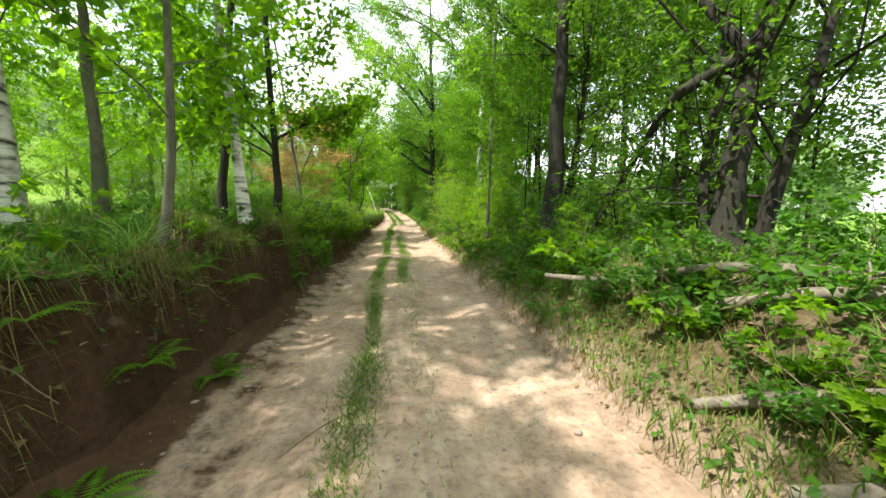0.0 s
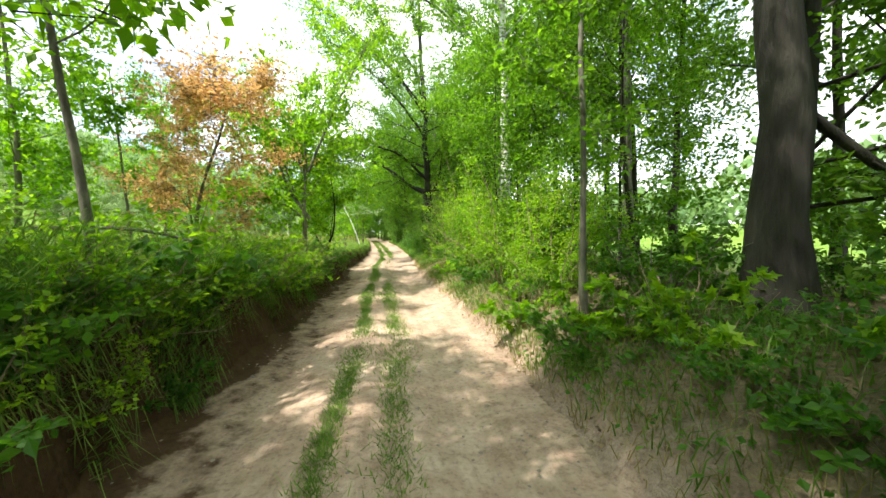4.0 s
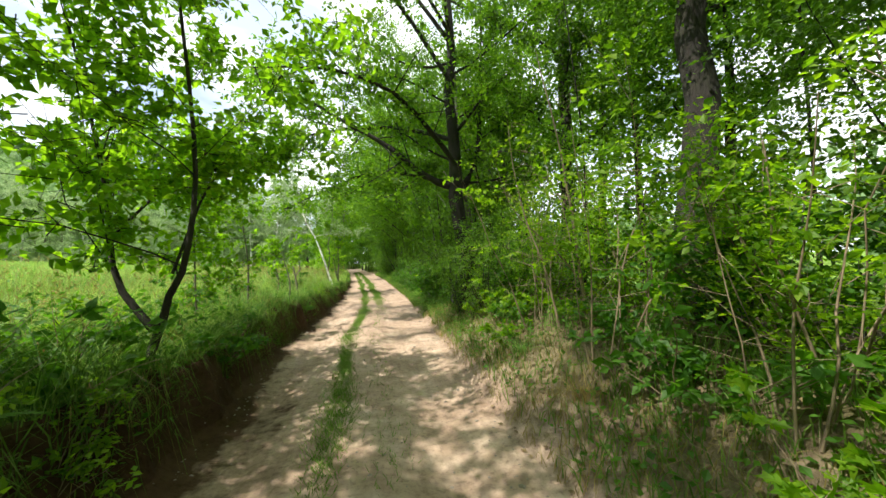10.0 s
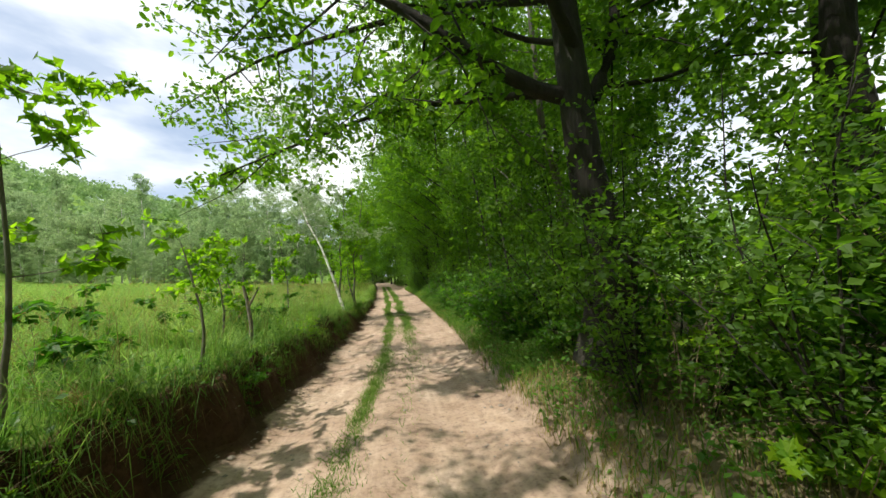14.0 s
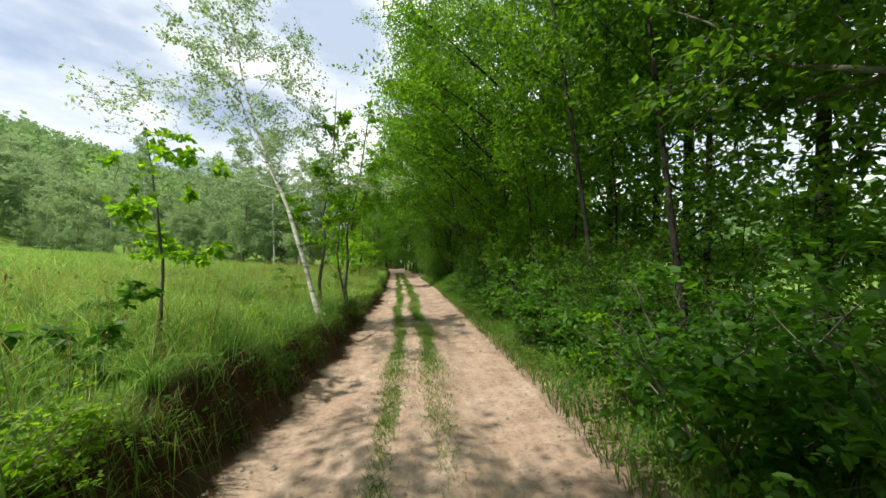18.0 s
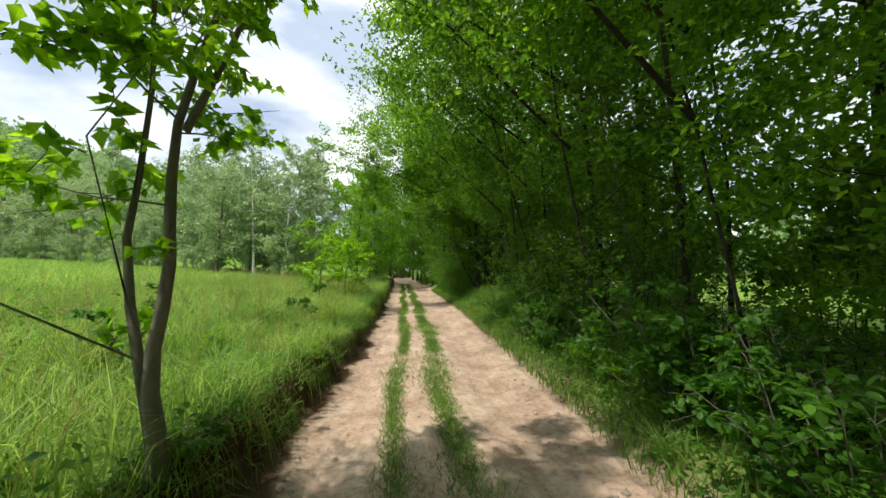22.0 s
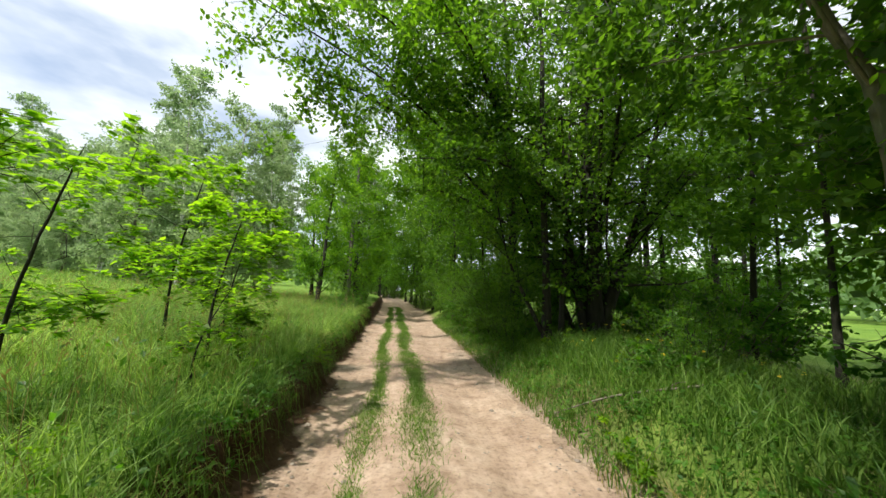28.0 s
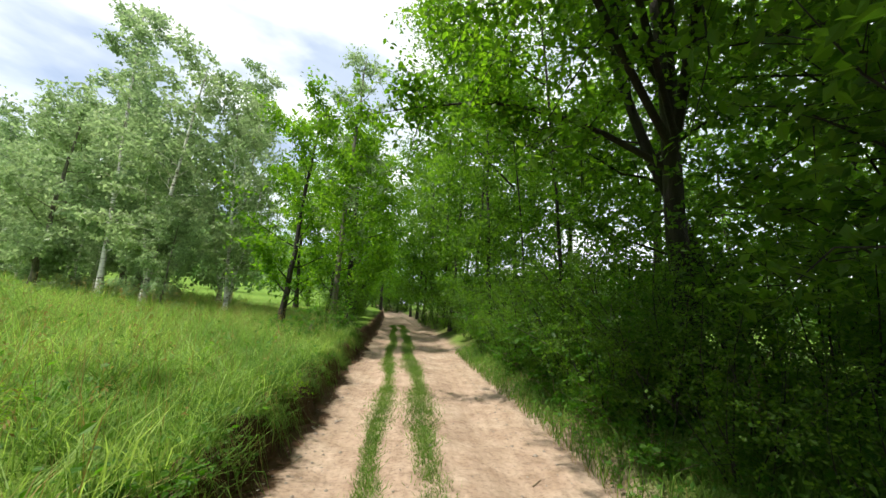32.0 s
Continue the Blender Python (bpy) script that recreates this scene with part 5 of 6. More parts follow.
herb = shrub("maple_seedling", "broad-leaved maple seedling clump on the verge", 2.8, 10.6, 0.75, 1.0, 204, LEAF_SHRUB, BARK_TWIG, 9, 260, 0.105, "maple", group="verge seedlings", radius=0.006, spread=0.08, twigs=3, bare=0.15)
nettle = shrub("bramble_clump", "low bramble and nettle clump", 2.4, 10.5, 0.6, 1.2, 205, LEAF_HERB, BARK_TWIG, 14, 650, 0.075, "simple", group="verge brambles", radius=0.005, spread=0.1, twigs=3, bare=0.05, fine_stems=True)
hr = np.random.default_rng(31)
for k in range(46):
    sy = 5.0 + k * 1.12 + hr.uniform(-0.4, 0.4)
    if 45.5 < sy < 51.5 and k % 3:
        continue
    sx = along(sy, CENTRE) + along(sy, HALF) + (0.75 if sy < 28 else 0.95) + hr.uniform(-0.1, 0.8)
    again((nettle, herb, nettle)[k % 3], sx, sy, hr.uniform(0, 360), hr.uniform(0.75, 1.35))
for k, (sx, sy, s) in enumerate([(2.15, 23.4, 0.8), (2.35, 24.3, 1.0), (2.2, 25.1, 0.8), (2.6, 23.9, 1.1), (1.95, 14.6, 1.1), (2.2, 13.5, 1.2), (2.1, 15.5, 1.0), (2.2, 18.9, 1.2), (2.0, 19.8, 0.9), (2.5, 32.0, 1.2), (2.6, 36.8, 1.2), (2.55, 39.4, 1.1)]):
    again(herb, sx, sy, 91 * k, s)
for k in range(22):
    sy = 5.6 + k * 0.36
    if sy < 8.6 and k % 3:
        continue
    again((nettle, herb)[k % 3 == 1], along(sy, CENTRE) + along(sy, HALF) + hr.uniform(0.35, 1.3), sy, hr.uniform(0, 360), hr.uniform(0.55, 0.95))
for k in range(24):
    sy = 5.2 + k * 0.22
    again((nettle, herb, nettle)[k % 3], 2.75 + 0.55 * math.sin(k * 2.4), sy, 67 * k, 0.6 + 0.12 * (k % 3))
for k in range(16):
    sy = 42.6 + k * 0.58
    again((nettle, nettle, herb)[k % 3], along(sy, CENTRE) + along(sy, HALF) + 0.35 + 0.45 * (k % 4), sy, 97 * k, 0.42 + 0.08 * (k % 3))
for k in range(12):
    again(nettle, 2.05 + 0.12 * (k % 3), 53.4 + k * 0.62, 73 * k, 0.8 + 0.1 * (k % 4))
for k in range(26):
    sy = 5.5 + k * 1.6 + hr.uniform(-0.5, 0.5)
    again((herb, nettle)[k % 2], along(sy, CENTRE) + along(sy, HALF) + hr.uniform(1.8, 3.4), sy, hr.uniform(0, 360), hr.uniform(0.8, 1.2))
for k in range(44):
    sy = 5.2 + k * 0.4
    again((nettle, herb)[k % 3 == 0], along(sy, CENTRE) - along(sy, HALF) - hr.uniform(0.45, 1.6), sy, hr.uniform(0, 360), hr.uniform(0.6, 1.2) * (1.35 if sy > 12 else 1.0))


bedstraw = shrub("bedstraw_clump", "bright sprawling bedstraw clump on the grassy bank", -2.0, 15.8, 0.62, 1.1, 207, LEAF_SHRUB, BARK_TWIG, 16, 1100, 0.042, group="bank weeds", radius=0.004, spread=0.09, twigs=4, bare=0.08, fine_stems=True)
for k in range(40):
    sy = 12.8 + k * 0.27 if k < 30 else 24 + (k - 30) * 3.2
    again(bedstraw, along(sy, CENTRE) - along(sy, HALF) - 0.3 - 0.42 * (k % 4) - hr.uniform(0, 0.25), sy, hr.uniform(0, 360), hr.uniform(0.75, 1.3) * ((1.5 if sy < 19.5 else 1.1) if k < 30 else 0.8))
for k in range(46):
    sy = 11.6 + k * 0.3 if k < 30 else 21 + (k - 30) * 2.4
    again((bedstraw, nettle)[k % 2], along(sy, CENTRE) - along(sy, HALF) - hr.uniform(0.12, 0.3), sy, hr.uniform(0, 360), hr.uniform(0.7, 1.1) * (1.0 if sy < 24 else 0.6), 0, "sprawling green weeds hanging over the bank's lip")
thistle = shrub("tall_weed", "tall narrow-leaved weed standing out of the grass", -2.6, 27.2, 1.0, 0.5, 208, LEAF_HERB, BARK_TWIG, 5, 190, 0.13, group="meadow weeds", radius=0.006, spread=0.07, twigs=3, bare=0.1)
for k, (sx, sy) in enumerate([(-2.9, 28.2), (-3.3, 30.0), (-2.7, 31.4), (-3.6, 31.9), (-3.1, 33.2), (-2.2, 31.9), (-4.1, 29.4), (-2.6, 25.2), (-3.4, 26.4), (-3.0, 39.5), (-4.4, 42.0), (-2.4, 43.6)]):
    again(thistle, sx, sy, 51 * k, 0.75 + 0.1 * (k % 4))


def fern(x, y, seed):
    r = np.random.default_rng(seed)
    thing = empty_at("fern", x, y, on_land(x, y, 0.0), "green bracken fern with arching fronds on the bank", "fern", "ferns")
    for k in range(7):
        az, le = k * 0.9 + r.uniform(-0.2, 0.2), r.uniform(0.5, 0.75)
        t = np.linspace(0, 1, 22)
        out = np.array([np.cos(az), np.sin(az), 0])
        line = out * (t * le * 0.85)[:, None] + np.array([0, 0, 1]) * (le * (0.85 * t - 0.75 * t**2))[:, None]
        side = np.array([-np.sin(az), np.cos(az), 0])
        v, f = [], []
        for i in range(3, 22):
            w = le * 0.30 * (1 - t[i]) ** 0.8 * (0.5 + 0.5 * min(1, (i - 2) / 4))
            for s in (-1, 1):
                b, tip = line[i], line[i] + side * s * w + out * w * 0.35 - np.array([0, 0, w * 0.15])
                n0 = len(v)
                v += [b - out * 0.010, (b + tip) / 2 + out * 0.016, tip, (b + tip) / 2 - out * 0.014]
                f += [[n0, n0 + 1, n0 + 2], [n0, n0 + 2, n0 + 3]]
        tagged(part("frond", mesh_of("frond", np.array(v), np.array(f), LEAF_FERN), thing), kind="stuff")
    return thing


first_fern = fern(-2.0, 8.6, 3)
for k, (sx, sy, s) in enumerate([(-2.0, 9.6, 0.9), (-1.95, 12.7, 1.1), (-2.1, 13.3, 1.4), (-2.0, 14.1, 1.3), (-2.3, 15.0, 1.3), (-2.15, 16.6, 1.2), (-1.85, 6.4, 0.8), (-1.75, 7.7, 0.7), (-1.8, 9.2, 0.8), (-1.85, 10.3, 0.7), (-1.8, 11.3, 0.7), (-2.4, 17.4, 1.1), (-2.3, 14.0, 1.2), (-2.0, 14.5, 1.1), (-2.5, 13.2, 1.2), (-1.95, 15.3, 1.0), (-2.2, 16.0, 0.9), (-1.85, 17.0, 0.8), (-1.9, 7.1, 0.6), (-2.4, 10.7, 1.0), (-2.3, 11.9, 1.0), (-1.9, 18.0, 1.5), (-2.1, 18.6, 1.4), (-1.95, 19.1, 1.3), (-2.3, 20.3, 1.4), (-1.95, 16.3, 1.5), (-2.2, 17.0, 1.6), (-2.6, 18.1, 1.6), (-1.9, 20.6, 1.2), (-2.5, 15.6, 1.6), (-1.6, 6.2, 0.9), (-1.65, 5.5, 0.8), (-1.62, 6.9, 0.7), (-1.6, 8.3, 0.7)]):
    again(first_fern, sx, sy, 77 * k, s)
for k in range(26):
    sy = 4.9 + k * 0.3 + 0.1 * math.sin(k * 3.1)
    again((first_fern, nettle, herb, nettle)[k % 4], along(sy, CENTRE) - along(sy, HALF) - 0.14 - 0.09 * (k % 4), sy, 111 * k, 0.34 + 0.07 * (k % 3))


def sown(r, n, x0, x1, y0, y1, keep=None):
    """Random places on the land; x is measured from the track's edge outwards, left where negative."""
    y = r.uniform(y0, y1, n)
    u = r.uniform(x0, x1, n)
    h = along(y, HALF)
    x = along(y, CENTRE) + np.where(u < 0, -h + u, h + u)
    if keep is not None:
        k = keep(x, y, r)
        x, y = x[k], y[k]
    return np.stack([x, y, land(x, y)], 1)


def grass(name, label, pieces, mat):
    tagged(new(name, mesh_of(name, *joined(pieces), mat)), label, "grass", kind="stuff")


gr = np.random.default_rng(41)


def tuft(name, label, x, y, seed, mat, n=110, le=0.6, flat=1.25):
    """A tussock of long arching blades out of one foot."""
    r = np.random.default_rng(seed)
    root = np.stack([r.normal(size=n) * 0.07, r.normal(size=n) * 0.07, np.zeros(n)], 1)
    ob = new(name, mesh_of(name, *blades(r, root, le, 0.0045, flat, 4), mat))
    ob.location = (x, y, on_land(x, y))
    return tagged(ob, label, "grass", "tussocks", "stuff")


tufts = [tuft("grass_tussock", "arching tussock of long green grass", -1.9, 15.4, 1, GRASS_SHORT), tuft("grass_tussock", "pale tussock of long drooping grass", -2.0, 16.4, 2, GRASS_MEADOW, 120, 0.7), tuft("dry_tussock", "straw-coloured tussock with dead blades", -1.75, 18.8, 3, GRASS_DRY, 80, 0.5, 1.5)]
for k in range(80):
    sy = 13.2 + k * 0.56 + gr.uniform(-0.2, 0.2)
    again(tufts[(0, 1, 0, 1, 2)[k % 5]], along(sy, CENTRE) - along(sy, HALF) - gr.uniform(0.22, 0.5) - (k % 3) * 0.45, sy, gr.uniform(0, 360), gr.uniform(0.6, 1.15) * (1.0 if sy < 25 else 0.8))
for k in range(70):
    sy = 24 + k * 0.45
    again(tufts[k % 2], along(sy, CENTRE) - along(sy, HALF) - gr.uniform(1.2, 5.5), sy, gr.uniform(0, 360), gr.uniform(0.8, 1.3))
for k in range(26):
    sy = 9.5 + k * 1.7 + gr.uniform(-0.4, 0.4)
    again(tufts[(0, 2, 1)[k % 3]], along(sy, CENTRE) + along(sy, HALF) + gr.uniform(0.25, 0.7), sy, gr.uniform(0, 360), gr.uniform(0.35, 0.7))
for k in range(30):
    sy = 4.9 + k * 0.29 + gr.uniform(-0.1, 0.1)
    again(tufts[(2, 0, 2, 1)[k % 4]], along(sy, CENTRE) - along(sy, HALF) - gr.uniform(0.28, 0.6), sy, gr.uniform(0, 360), gr.uniform(0.45, 0.85))
for k in range(7):
    sy = 16.3 + k * 0.36
    again(tufts[1], along(sy, CENTRE) - along(sy, HALF) - 0.2 - 0.12 * (k % 2), sy, 61 * k, 1.15, 0, "bright tussock of long pale grass at the bank's lip")
patchy = lambda x, y, r: ripple(x, y, 1.4, 6) + r.normal(size=len(x)) * 0.5 > -0.6
near_m = sown(gr, 60000, -3.0, -0.2, 13.0, 62, patchy)
mid_m = sown(gr, 52000, -9.5, -3.0, 21, 70, patchy)
far_m = sown(gr, 52000, -42, -9.5, 24, 78)
hgt = np.interp(near_m[:, 1], [13, 22, 28], [0.34, 0.4, 0.5]) + 0.13 * ripple(near_m[:, 0], near_m[:, 1], 0.9, 2) + 0.12 * ripple(near_m[:, 0], near_m[:, 1], 4.6, 5)
weedy = sown(gr, 15000, -2.4, -0.16, 11.5, 22, patchy)
grass("bank_weeds", "tall rank grass and weeds on the bank", [blades(gr, weedy, np.interp(weedy[:, 1], [12, 19, 22], [0.95, 0.9, 0.7]), 0.005, 0.8, 3)], GRASS_SHORT)
grass("meadow_grass", "tall green grass on the bank and the meadow", [blades(gr, near_m, hgt, 0.0042, 0.8, 2), blades(gr, mid_m, 0.55 + 0.18 * ripple(mid_m[:, 0], mid_m[:, 1], 2.9, 7), 0.008, 0.75, 1), blades(gr, far_m, 0.65, 0.022, 0.8, 1)], GRASS_MEADOW)
clump = lambda x, y, r: np.sin(4.1 * y) + np.sin(9.7 * y + 1) + r.normal(size=len(x)) * 0.8 > -0.5
seed_spots = np.concatenate([sown(gr, 1500, -2.6, -0.25, 13, 60, patchy), sown(gr, 2600, -9, -2.4, 21, 66)])
tops = seed_spots + np.stack([gr.normal(size=len(seed_spots)) * 0.12, gr.normal(size=len(seed_spots)) * 0.12, gr.uniform(0.55, 1.0, len(seed_spots))], 1)
ears = np.repeat(tops, 7, 0) - np.array([0, 0, 0.16]) * gr.uniform(0, 1, (len(tops) * 7, 1)) + gr.normal(size=(len(tops) * 7, 3)) * 0.012
grass("seed_heads", "pale flowering grass heads over the meadow", [shoots(seed_spots, tops, 0.0016), leaves(gr, ears, 0.034, "simple", 0.3, 0.1)], GRASS_DRY)
weeds_m = np.concatenate([sown(gr, 5000, -2.2, -0.2, 12.5, 25, patchy), sown(gr, 9000, -7, -0.3, 20, 62, lambda x, y, r: ripple(x, y, 2.3, 11) + r.normal(size=len(x)) * 0.3 > 0.45)])
weeds_m[:, 2] += gr.uniform(0.1, 0.55, len(weeds_m))
tagged(new("meadow_weeds", mesh_of("meadow_weeds", *leaves(gr, weeds_m, 0.085, "simple", 0.5, 0.5), LEAF_HERB)), "broad-leaved weeds standing among the meadow grass", "weeds", kind="stuff")
lip = sown(gr, 15000, -0.42, -0.05, 11, 62, clump)
grass("bank_grass", "drooping grass and dead stems over the bank's lip", [drooping(gr, lip, 0.40), drooping(gr, sown(gr, 3500, -0.4, -0.06, 11, 20.5, clump), 0.42, 0.005), blades(gr, sown(gr, 9000, -0.4, -0.06, 12, 62, clump), 0.26, 0.0045, 1.1, 2), drooping(gr, sown(gr, 3000, -0.6, -0.2, 4, 12, clump), 0.38), blades(gr, sown(gr, 6000, -2.5, -0.3, 4, 15), 0.35, 0.006, 0.7, 2)], GRASS_SHORT)
grass("dry_grass", "straw-coloured dry grass on the verges", [blades(gr, sown(gr, 9000, 0.05, 0.9, 5, 28), 0.20, 0.003, 0.9, 2), blades(gr, sown(gr, 4200, 0.0, 0.8, 28, 60), 0.16, 0.003, 0.9, 2), drooping(gr, sown(gr, 6000, -0.4, -0.08, 5, 62, clump), 0.34, 0.0025), drooping(gr, sown(gr, 2600, -0.5, -0.16, 4, 12.5, clump), 0.5, 0.003), blades(gr, sown(gr, 7000, -7, -0.4, 22, 62), 0.8, 0.0028, 0.45, 2)], GRASS_DRY)
right_g = [blades(gr, sown(gr, 15000, 0.12, 1.8, 5, 29, patchy), 0.24, 0.005, 0.7, 2), blades(gr, sown(gr, 26000, 0.05, 1.7, 28, 62), 0.26, 0.0055, 0.7, 2), blades(gr, sown(gr, 9000, 0.8, 3.2, 44.5, 53), 0.38, 0.006, 0.6, 2)]
grass("verge_grass", "green grass along the hedge foot", right_g, GRASS_SHORT)

tagged(new("root_hairs", mesh_of("root_hairs", *drooping(gr, sown(gr, 2200, -0.42, -0.14, 4.3, 13.5, clump), 0.34, 0.003), ROOT)), "dead grass and root hairs hanging from the bank", "roots", kind="stuff")
herb_spots = np.concatenate([sown(gr, 9000, 0.15, 1.9, 5, 30, patchy), sown(gr, 16000, 0.12, 1.9, 28, 62), sown(gr, 8000, -2.4, -0.25, 12, 62, patchy), sown(gr, 6000, -0.45, -0.04, 6, 62, patchy)])
herb_spots[:, 2] += np.abs(gr.normal(size=len(herb_spots))) * 0.12 + 0.02
tagged(new("verge_herbs", mesh_of("verge_herbs", *leaves(gr, herb_spots, 0.062, "simple", 0.7, 0.7), LEAF_HERB)), "low broad-leaved weeds among the grass", "weeds", kind="stuff")
fallen = sown(gr, 5200, 0.0, 2.6, 4, 30)
fallen[:, 2] += 0.012
bank_l = sown(gr, 8000, -1.6, -0.02, 4, 15)
bank_l[:, 2] += 0.015
tagged(new("leaf_litter", mesh_of("leaf_litter", *leaves(gr, np.concatenate([fallen, bank_l]), 0.055, "simple", 0.7, 0.85), LEAF_LITTER)), "brown fallen leaves on the bank and verge", "leaves", kind="stuff")


def strips():
    """Two broken lines of short grass between the ruts."""
    out = []
    for off, tab, wid, n in (([(4, -0.2), (33, -0.2), (40, -0.42), (48, -0.55), (75, -0.5)], [(4, 0.5), (8, 1), (30, 1), (34, 0.8), (48, 0.95), (70, 1)], 0.10, 84000),
                             ([(4, 0.3), (33, 0.3), (40, 0.12), (48, 0.02), (75, 0.05)], [(4, 0.0), (10, 0.1), (13, 0.5), (17, 0.75), (20, 0.5), (22, 0.05), (30, 0.05), (32, 0.45), (36, 1), (70, 1)], 0.135, 100000)):
        y = gr.uniform(4, 75, n)
        x = along(y, CENTRE) + along(y, off) + (0.05 * np.sin(0.9 * y)) + gr.normal(size=n) * wid * (0.75 + 0.25 * np.sin(1.7 * y + wid * 9))
        k = gr.uniform(size=n) < np.interp(y, [a for a, _ in tab], [b for _, b in tab]) * np.clip(np.where(y > 34, 1.05, 0.8) + 0.6 * ripple(x * 0.3, y, 2.6, 3), 0, 1)
        x, y = x[k], y[k]
        out.append(blades(gr, np.stack([x, y, land(x, y) - 0.004], 1), 0.085, 0.004, 0.9, 1))
    grass("crown_grass", "short trodden grass on the crown between the ruts", out, GRASS_SHORT)


strips()

# ---- fallen wood, roots, stones, flowers ----


def log(name, label, pts, radii, mat=WOOD_DEAD, seed=0, snags=3, group="fallen wood"):
    r = np.random.default_rng(seed)
    line = smooth_line(pts, 16)
    thing = empty_at(name, *line[0], label, "log", group)
    rel = line - line[0]
    rad = np.interp(np.linspace(0, 1, 16), np.linspace(0, 1, len(radii)), radii)
    v, f = tube(rel, rad, 10, 0.05, seed)
    part("trunk", mesh_of("trunk", v, f, mat, True), thing)
    for k in range(snags):
        i = r.integers(3, 13)
        ln = bough(r, rel[i], r.normal(size=3) * (1, 1, 0.4) + np.array([0, 0, 0.5]), r.uniform(0.15, 0.45), 5, 0.2)
        part("snag", mesh_of("snag", *tube(ln, 0.013 * np.linspace(1, 0.3, 5), 5), mat, True), thing)


def lain(x, y, up):
    return (x, y, float(land(x, y)) + up)


log("fallen_log", "long weathered fallen log with split grey bark", [lain(2.3, 8.0, 0.34), lain(2.6, 7.5, 0.22), lain(3.1, 6.9, 0.1), lain(3.9, 6.2, 0.08)], [0.03, 0.045, 0.05, 0.055], seed=1)
log("fallen_log", "bark-stripped brown fallen log in the verge", [lain(2.15, 7.7, 0.10), lain(2.6, 7.1, 0.10), lain(3.2, 6.4, 0.08), lain(3.8, 5.7, 0.08)], [0.035, 0.045, 0.05, 0.055], seed=2)
log("fallen_log", "bowed pale fallen trunk among seedlings", [lain(1.85, 7.0, 0.05), lain(2.05, 6.7, 0.12), lain(2.25, 6.4, 0.09), lain(2.6, 6.0, 0.06), lain(3.2, 5.5, 0.07)], [0.035, 0.04, 0.045, 0.05, 0.055], seed=3, snags=1)
log("fallen_log", "broken chunk of pale dead wood", [lain(1.75, 6.35, 0.04), lain(1.95, 6.15, 0.05), lain(2.15, 5.95, 0.05)], [0.03, 0.05, 0.04], seed=4, snags=0)
log("fallen_log", "grey fallen log on the verge", [(1.72, 9.0, 0.70), (2.2, 8.62, 0.72), (2.8, 8.15, 0.78), lain(3.35, 7.75, 0.03)], [0.03, 0.04, 0.045, 0.05], seed=5, snags=1)
log("fallen_branch", "thin fallen branch over the bracken", [lain(-1.75, 14.5, 0.75), lain(-2.4, 14.2, 0.82), lain(-3.4, 13.8, 0.7), lain(-4.6, 13.4, 0.3)], [0.01, 0.02, 0.028, 0.035], BARK_GREY, 6, 4)
log("fallen_branch", "thin dead branch in the grass", [lain(1.8, 48.6, 0.03), lain(2.4, 48.2, 0.12), lain(3.0, 47.6, 0.1)], [0.008, 0.012, 0.014], WOOD_DEAD, 7, 2)

rr = np.random.default_rng(77)
for k in range(44):
    sy = 4.8 + k * 0.26 + rr.uniform(-0.2, 0.2)
    edge = along(sy, CENTRE) - along(sy, HALF)
    top = np.array([edge - 0.42, sy, float(land(edge - 0.45, sy)) - 0.02])
    ln = bough(rr, top, (rr.uniform(0.1, 0.6), rr.uniform(-0.7, 0.7), -0.6), rr.uniform(0.35, 0.95), 7, 0.34)
    ln[:, 2] = np.maximum(ln[:, 2], [float(land(a, b)) - 0.01 for a, b in ln[:, :2]])
    e = empty_at("root", *ln[0], "bare brown root hanging out of the earth bank", "root", "bank roots")
    part("strand", mesh_of("strand", *tube(ln - ln[0], rr.uniform(0.006, 0.02) * np.linspace(1, 0.3, 7), 5, 0.08), BARK_TWIG if k % 3 else BARK_DARK_SHADE, True), e)
clod = bmesh.new()
bmesh.ops.create_icosphere(clod, subdivisions=2, radius=1)
for vert in clod.verts:
    vert.co *= 1 + 0.5 * noise.noise(vert.co * 1.7) + 0.3 * noise.noise(vert.co * 4)
clod_v = np.array([v.co[:] for v in clod.verts])
clod_f = np.array([[v.index for v in f.verts] for f in clod.faces])
clod.free()
for k in range(80):
    sy = 4.8 + k * 0.13 + rr.uniform(-0.2, 0.2)
    sx = along(sy, CENTRE) - along(sy, HALF) - rr.uniform(0.06, 0.4)
    s = rr.uniform(0.015, 0.06)
    lump = mesh_of("earth_clod", clod_v * np.array([s, s * 1.3, s * 0.7]), clod_f, GROUND, False)
    lump.attributes.new("humus_shade", "FLOAT", "POINT").data.foreach_set("value", np.full(len(clod_v), 0.9, np.float32))
    ob = new("earth_clod", lump)
    ob.matrix_basis = pose(sx, sy, float(land(sx, sy)) + s * 0.2, 0, 0, rr.uniform(0, 360))
    tagged(ob, "lump of loam broken from the bank", "clod", "earth clods")


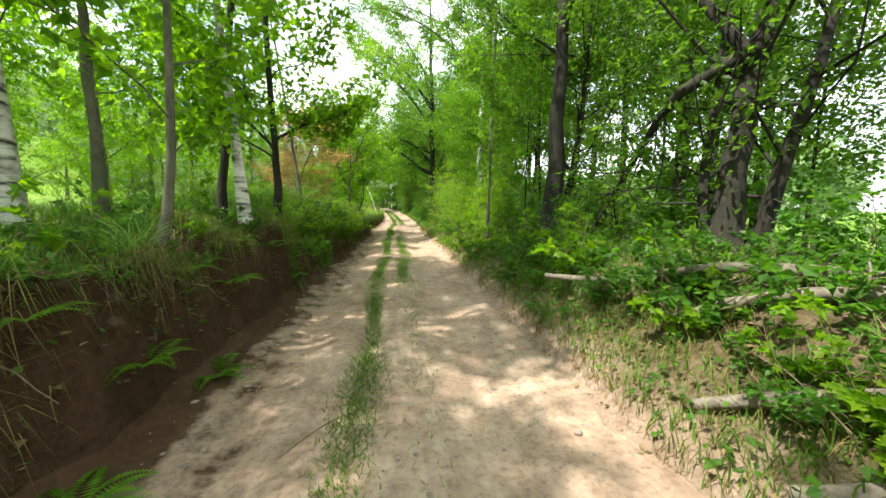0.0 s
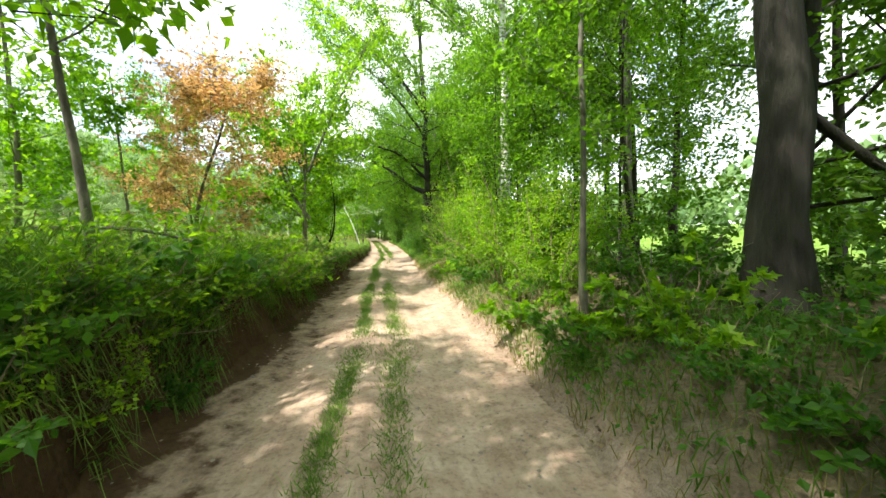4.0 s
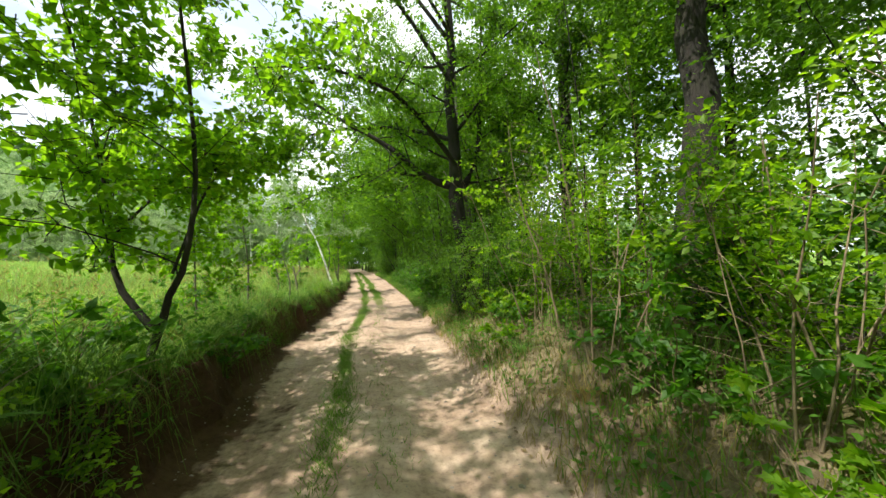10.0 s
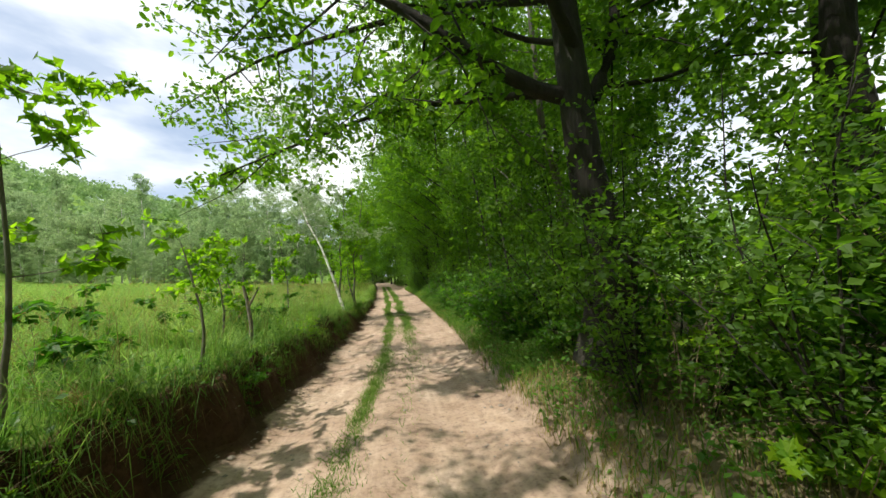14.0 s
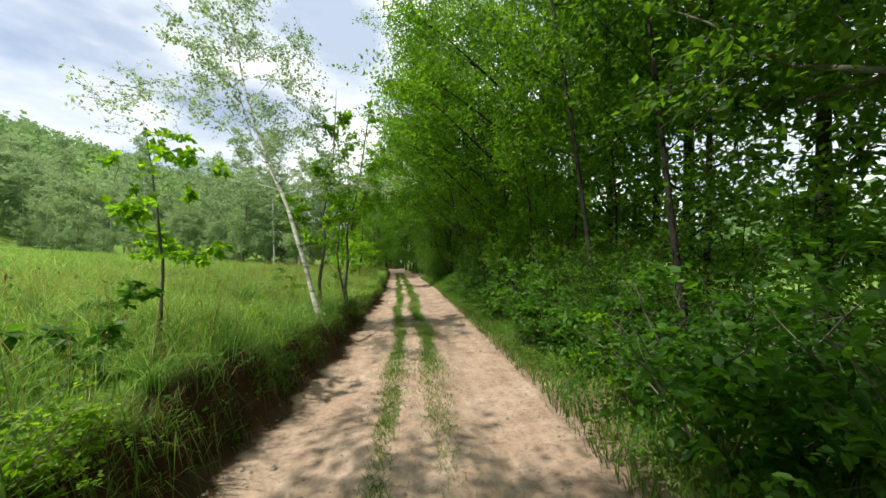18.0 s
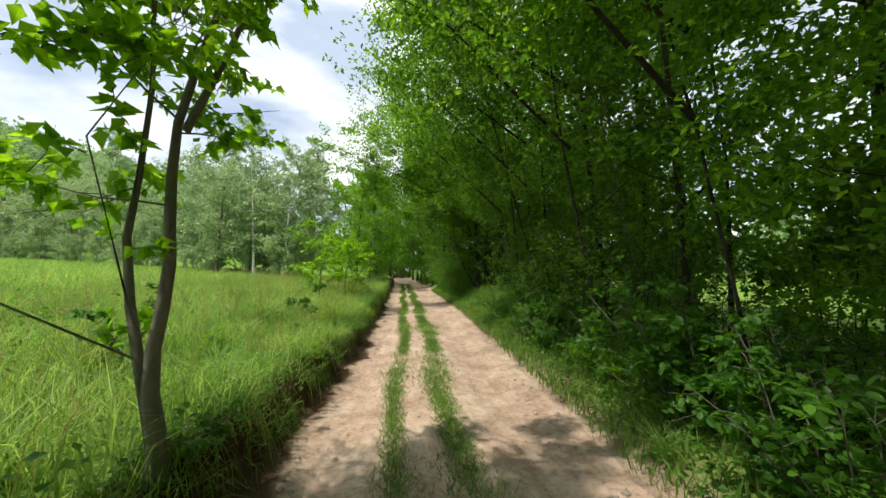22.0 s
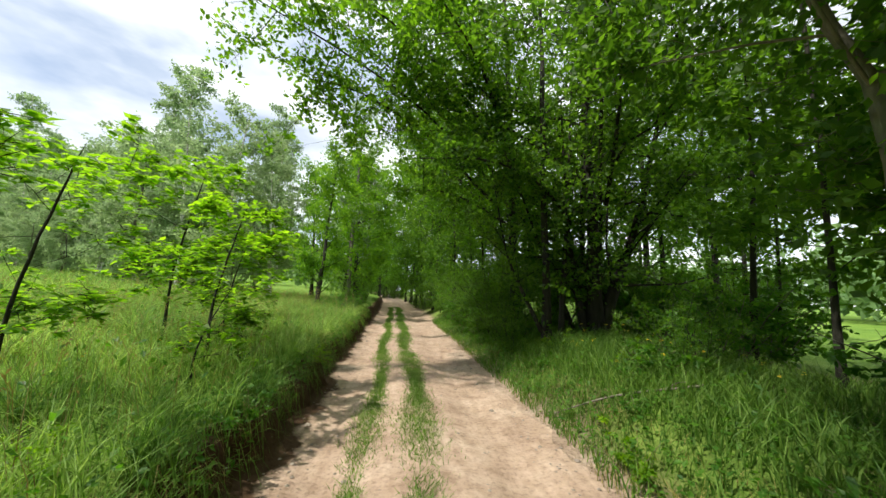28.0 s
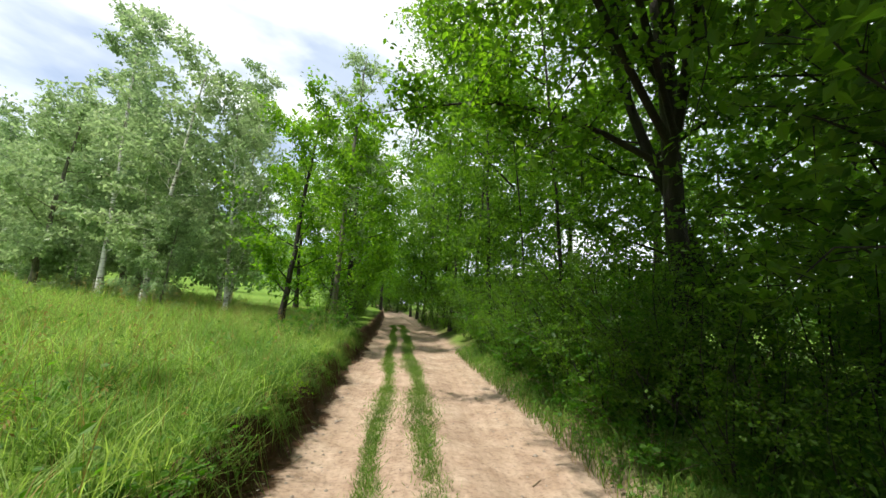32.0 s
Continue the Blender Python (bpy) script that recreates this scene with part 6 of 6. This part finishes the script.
def pebbles():
    r = np.random.default_rng(88)
    base = np.array([[1, 0, 0], [0.3, 0.9, 0.1], [-0.8, 0.5, 0], [-0.7, -0.6, 0], [0.4, -0.8, 0.1], [0, 0.1, 0.8], [0, 0, -0.5]])
    tri = np.array([[0, 1, 5], [1, 2, 5], [2, 3, 5], [3, 4, 5], [4, 0, 5], [1, 0, 6], [2, 1, 6], [3, 2, 6], [4, 3, 6], [0, 4, 6]])
    n = 5200
    y = r.uniform(4, 62, n)
    lane = np.where(r.uniform(size=n) < 0.65, np.sign(r.uniform(-1, 1, n)) * r.normal(1.2, 0.16, n) * 1.0, r.uniform(-1.2, 1.2, n))
    x = along(y, CENTRE) + lane
    s = r.gamma(2.0, 0.0042, n) + 0.003
    a = r.uniform(0, 6.28, n)
    c, d = np.cos(a)[:, None], np.sin(a)[:, None]
    v = np.stack([base[None, :, 0] * c - base[None, :, 1] * d, base[None, :, 0] * d + base[None, :, 1] * c, np.repeat(base[None, :, 2], n, 0) * 0.7], -1)
    v = v * s[:, None, None] + np.stack([x, y, land(x, y) + s * 0.15], 1)[:, None]
    f = tri[None] + (np.arange(n) * 7)[:, None, None]
    tagged(new("pebbles", mesh_of("pebbles", v.reshape(-1, 3), f.reshape(-1, 3), STONE)), "small stones and crumbs of earth on the track", "pebbles", kind="stuff")


pebbles()
for k, (sx, sy, le, az) in enumerate([(-0.75, 7.2, 0.5, 60), (-1.15, 8.0, 0.3, 100), (0.75, 9.8, 0.25, 80), (1.05, 42.9, 0.16, 20), (1.2, 41.9, 0.12, 60), (-0.62, 15.1, 0.12, 10), (0.7, 20.9, 0.3, -20), (1.2, 46.9, 0.14, 0), (0.9, 53.5, 0.15, 40), (-0.55, 36.4, 0.1, 30), (-0.9, 21.2, 0.35, 20)]):
    ln = bough(rr, (0, 0, 0), (math.cos(radians(az)), math.sin(radians(az)), 0), le, 6, 0.12)
    ln[:, 2] = 0
    ln[:, 2] = land(ln[:, 0] + sx, ln[:, 1] + sy) + 0.006
    e = empty_at("twig", sx, sy, 0, "dry broken twig lying on the track", "twig", "track twigs")
    part("stick", mesh_of("stick", *tube(ln, 0.007 * np.linspace(1, 0.4, 6), 5, 0.1), BARK_TWIG, True), e)
slab_v, slab_f = tube([(0, 0, 0), (0.03, 0.05, 0), (0.1, 0.16, 0.006), (0.15, 0.24, 0.0)], [0.012, 0.035, 0.045, 0.03], 8, 0.1)
slab_v[:, 2] = slab_v[:, 2] * 0.25 + 0.012
bk = new("bark_slab", mesh_of("bark_slab", slab_v, slab_f, BARK_TWIG, True))
bk.matrix_basis = pose(-0.9, 46.05, float(land(-0.9, 46.05)), 0, 0, -10)
tagged(bk, "flat piece of bark lying in the wheel rut", "bark")


RIBBON = bark_material("red_tape", (0.55, 0.03, 0.03), (0.75, 0.06, 0.05), 30, 1.0, 0.0, 0.001)
tape = empty_at("marker_tape", 2.75, 34.6, on_land(2.75, 34.6), "red marker tape tied round a thin stem", "tape")
part("stem", mesh_of("stem", *tube([(0, 0, 0), (0.02, 0, 0.3), (0.0, 0.02, 0.6), (0.04, 0.02, 0.9)], [0.007, 0.006, 0.005, 0.003], 5), BARK_TWIG, True), tape)
part("knot", mesh_of("knot", *tube([(0.01, 0.01, 0.50), (0.01, 0.01, 0.52), (0.01, 0.01, 0.54)], [0.007, 0.010, 0.007], 6, 0.1), RIBBON, True), tape)
part("tail", mesh_of("tail", *tube([(0.0, 0.0, 0.52), (-0.02, -0.01, 0.48), (-0.012, -0.02, 0.43), (-0.022, -0.02, 0.39)], [0.004, 0.007, 0.007, 0.005], 4), RIBBON), tape)


def flowers():
    r = np.random.default_rng(99)
    spots = [sown(r, 34, 0.7, 2.4, 46.5, 52), sown(r, 12, 0.9, 1.6, 30, 38), sown(r, 40, -9, -0.8, 44, 58), sown(r, 120, -30, -8, 36, 66)]
    pts = np.concatenate(spots)
    pts[:, 2] += r.uniform(0.3, 0.55, len(pts))
    heads = np.repeat(pts, 5, 0) + r.normal(size=(len(pts) * 5, 3)) * 0.008
    tagged(new("buttercups", mesh_of("buttercups", *leaves(r, heads, 0.022, "oval", 0.9, 0.8), PETAL)), "yellow buttercup heads among the grass", "flowers", kind="stuff")
    stalks = [tube(np.linspace(p - np.array([0, 0, 0.5]), p, 3), [0.002, 0.002, 0.0015], 3) for p in pts[:90]]
    tagged(new("buttercup_stalks", mesh_of("buttercup_stalks", *joined(stalks), GRASS_SHORT)), "thin green stalks of the buttercups", "stalks", kind="stuff")


flowers()
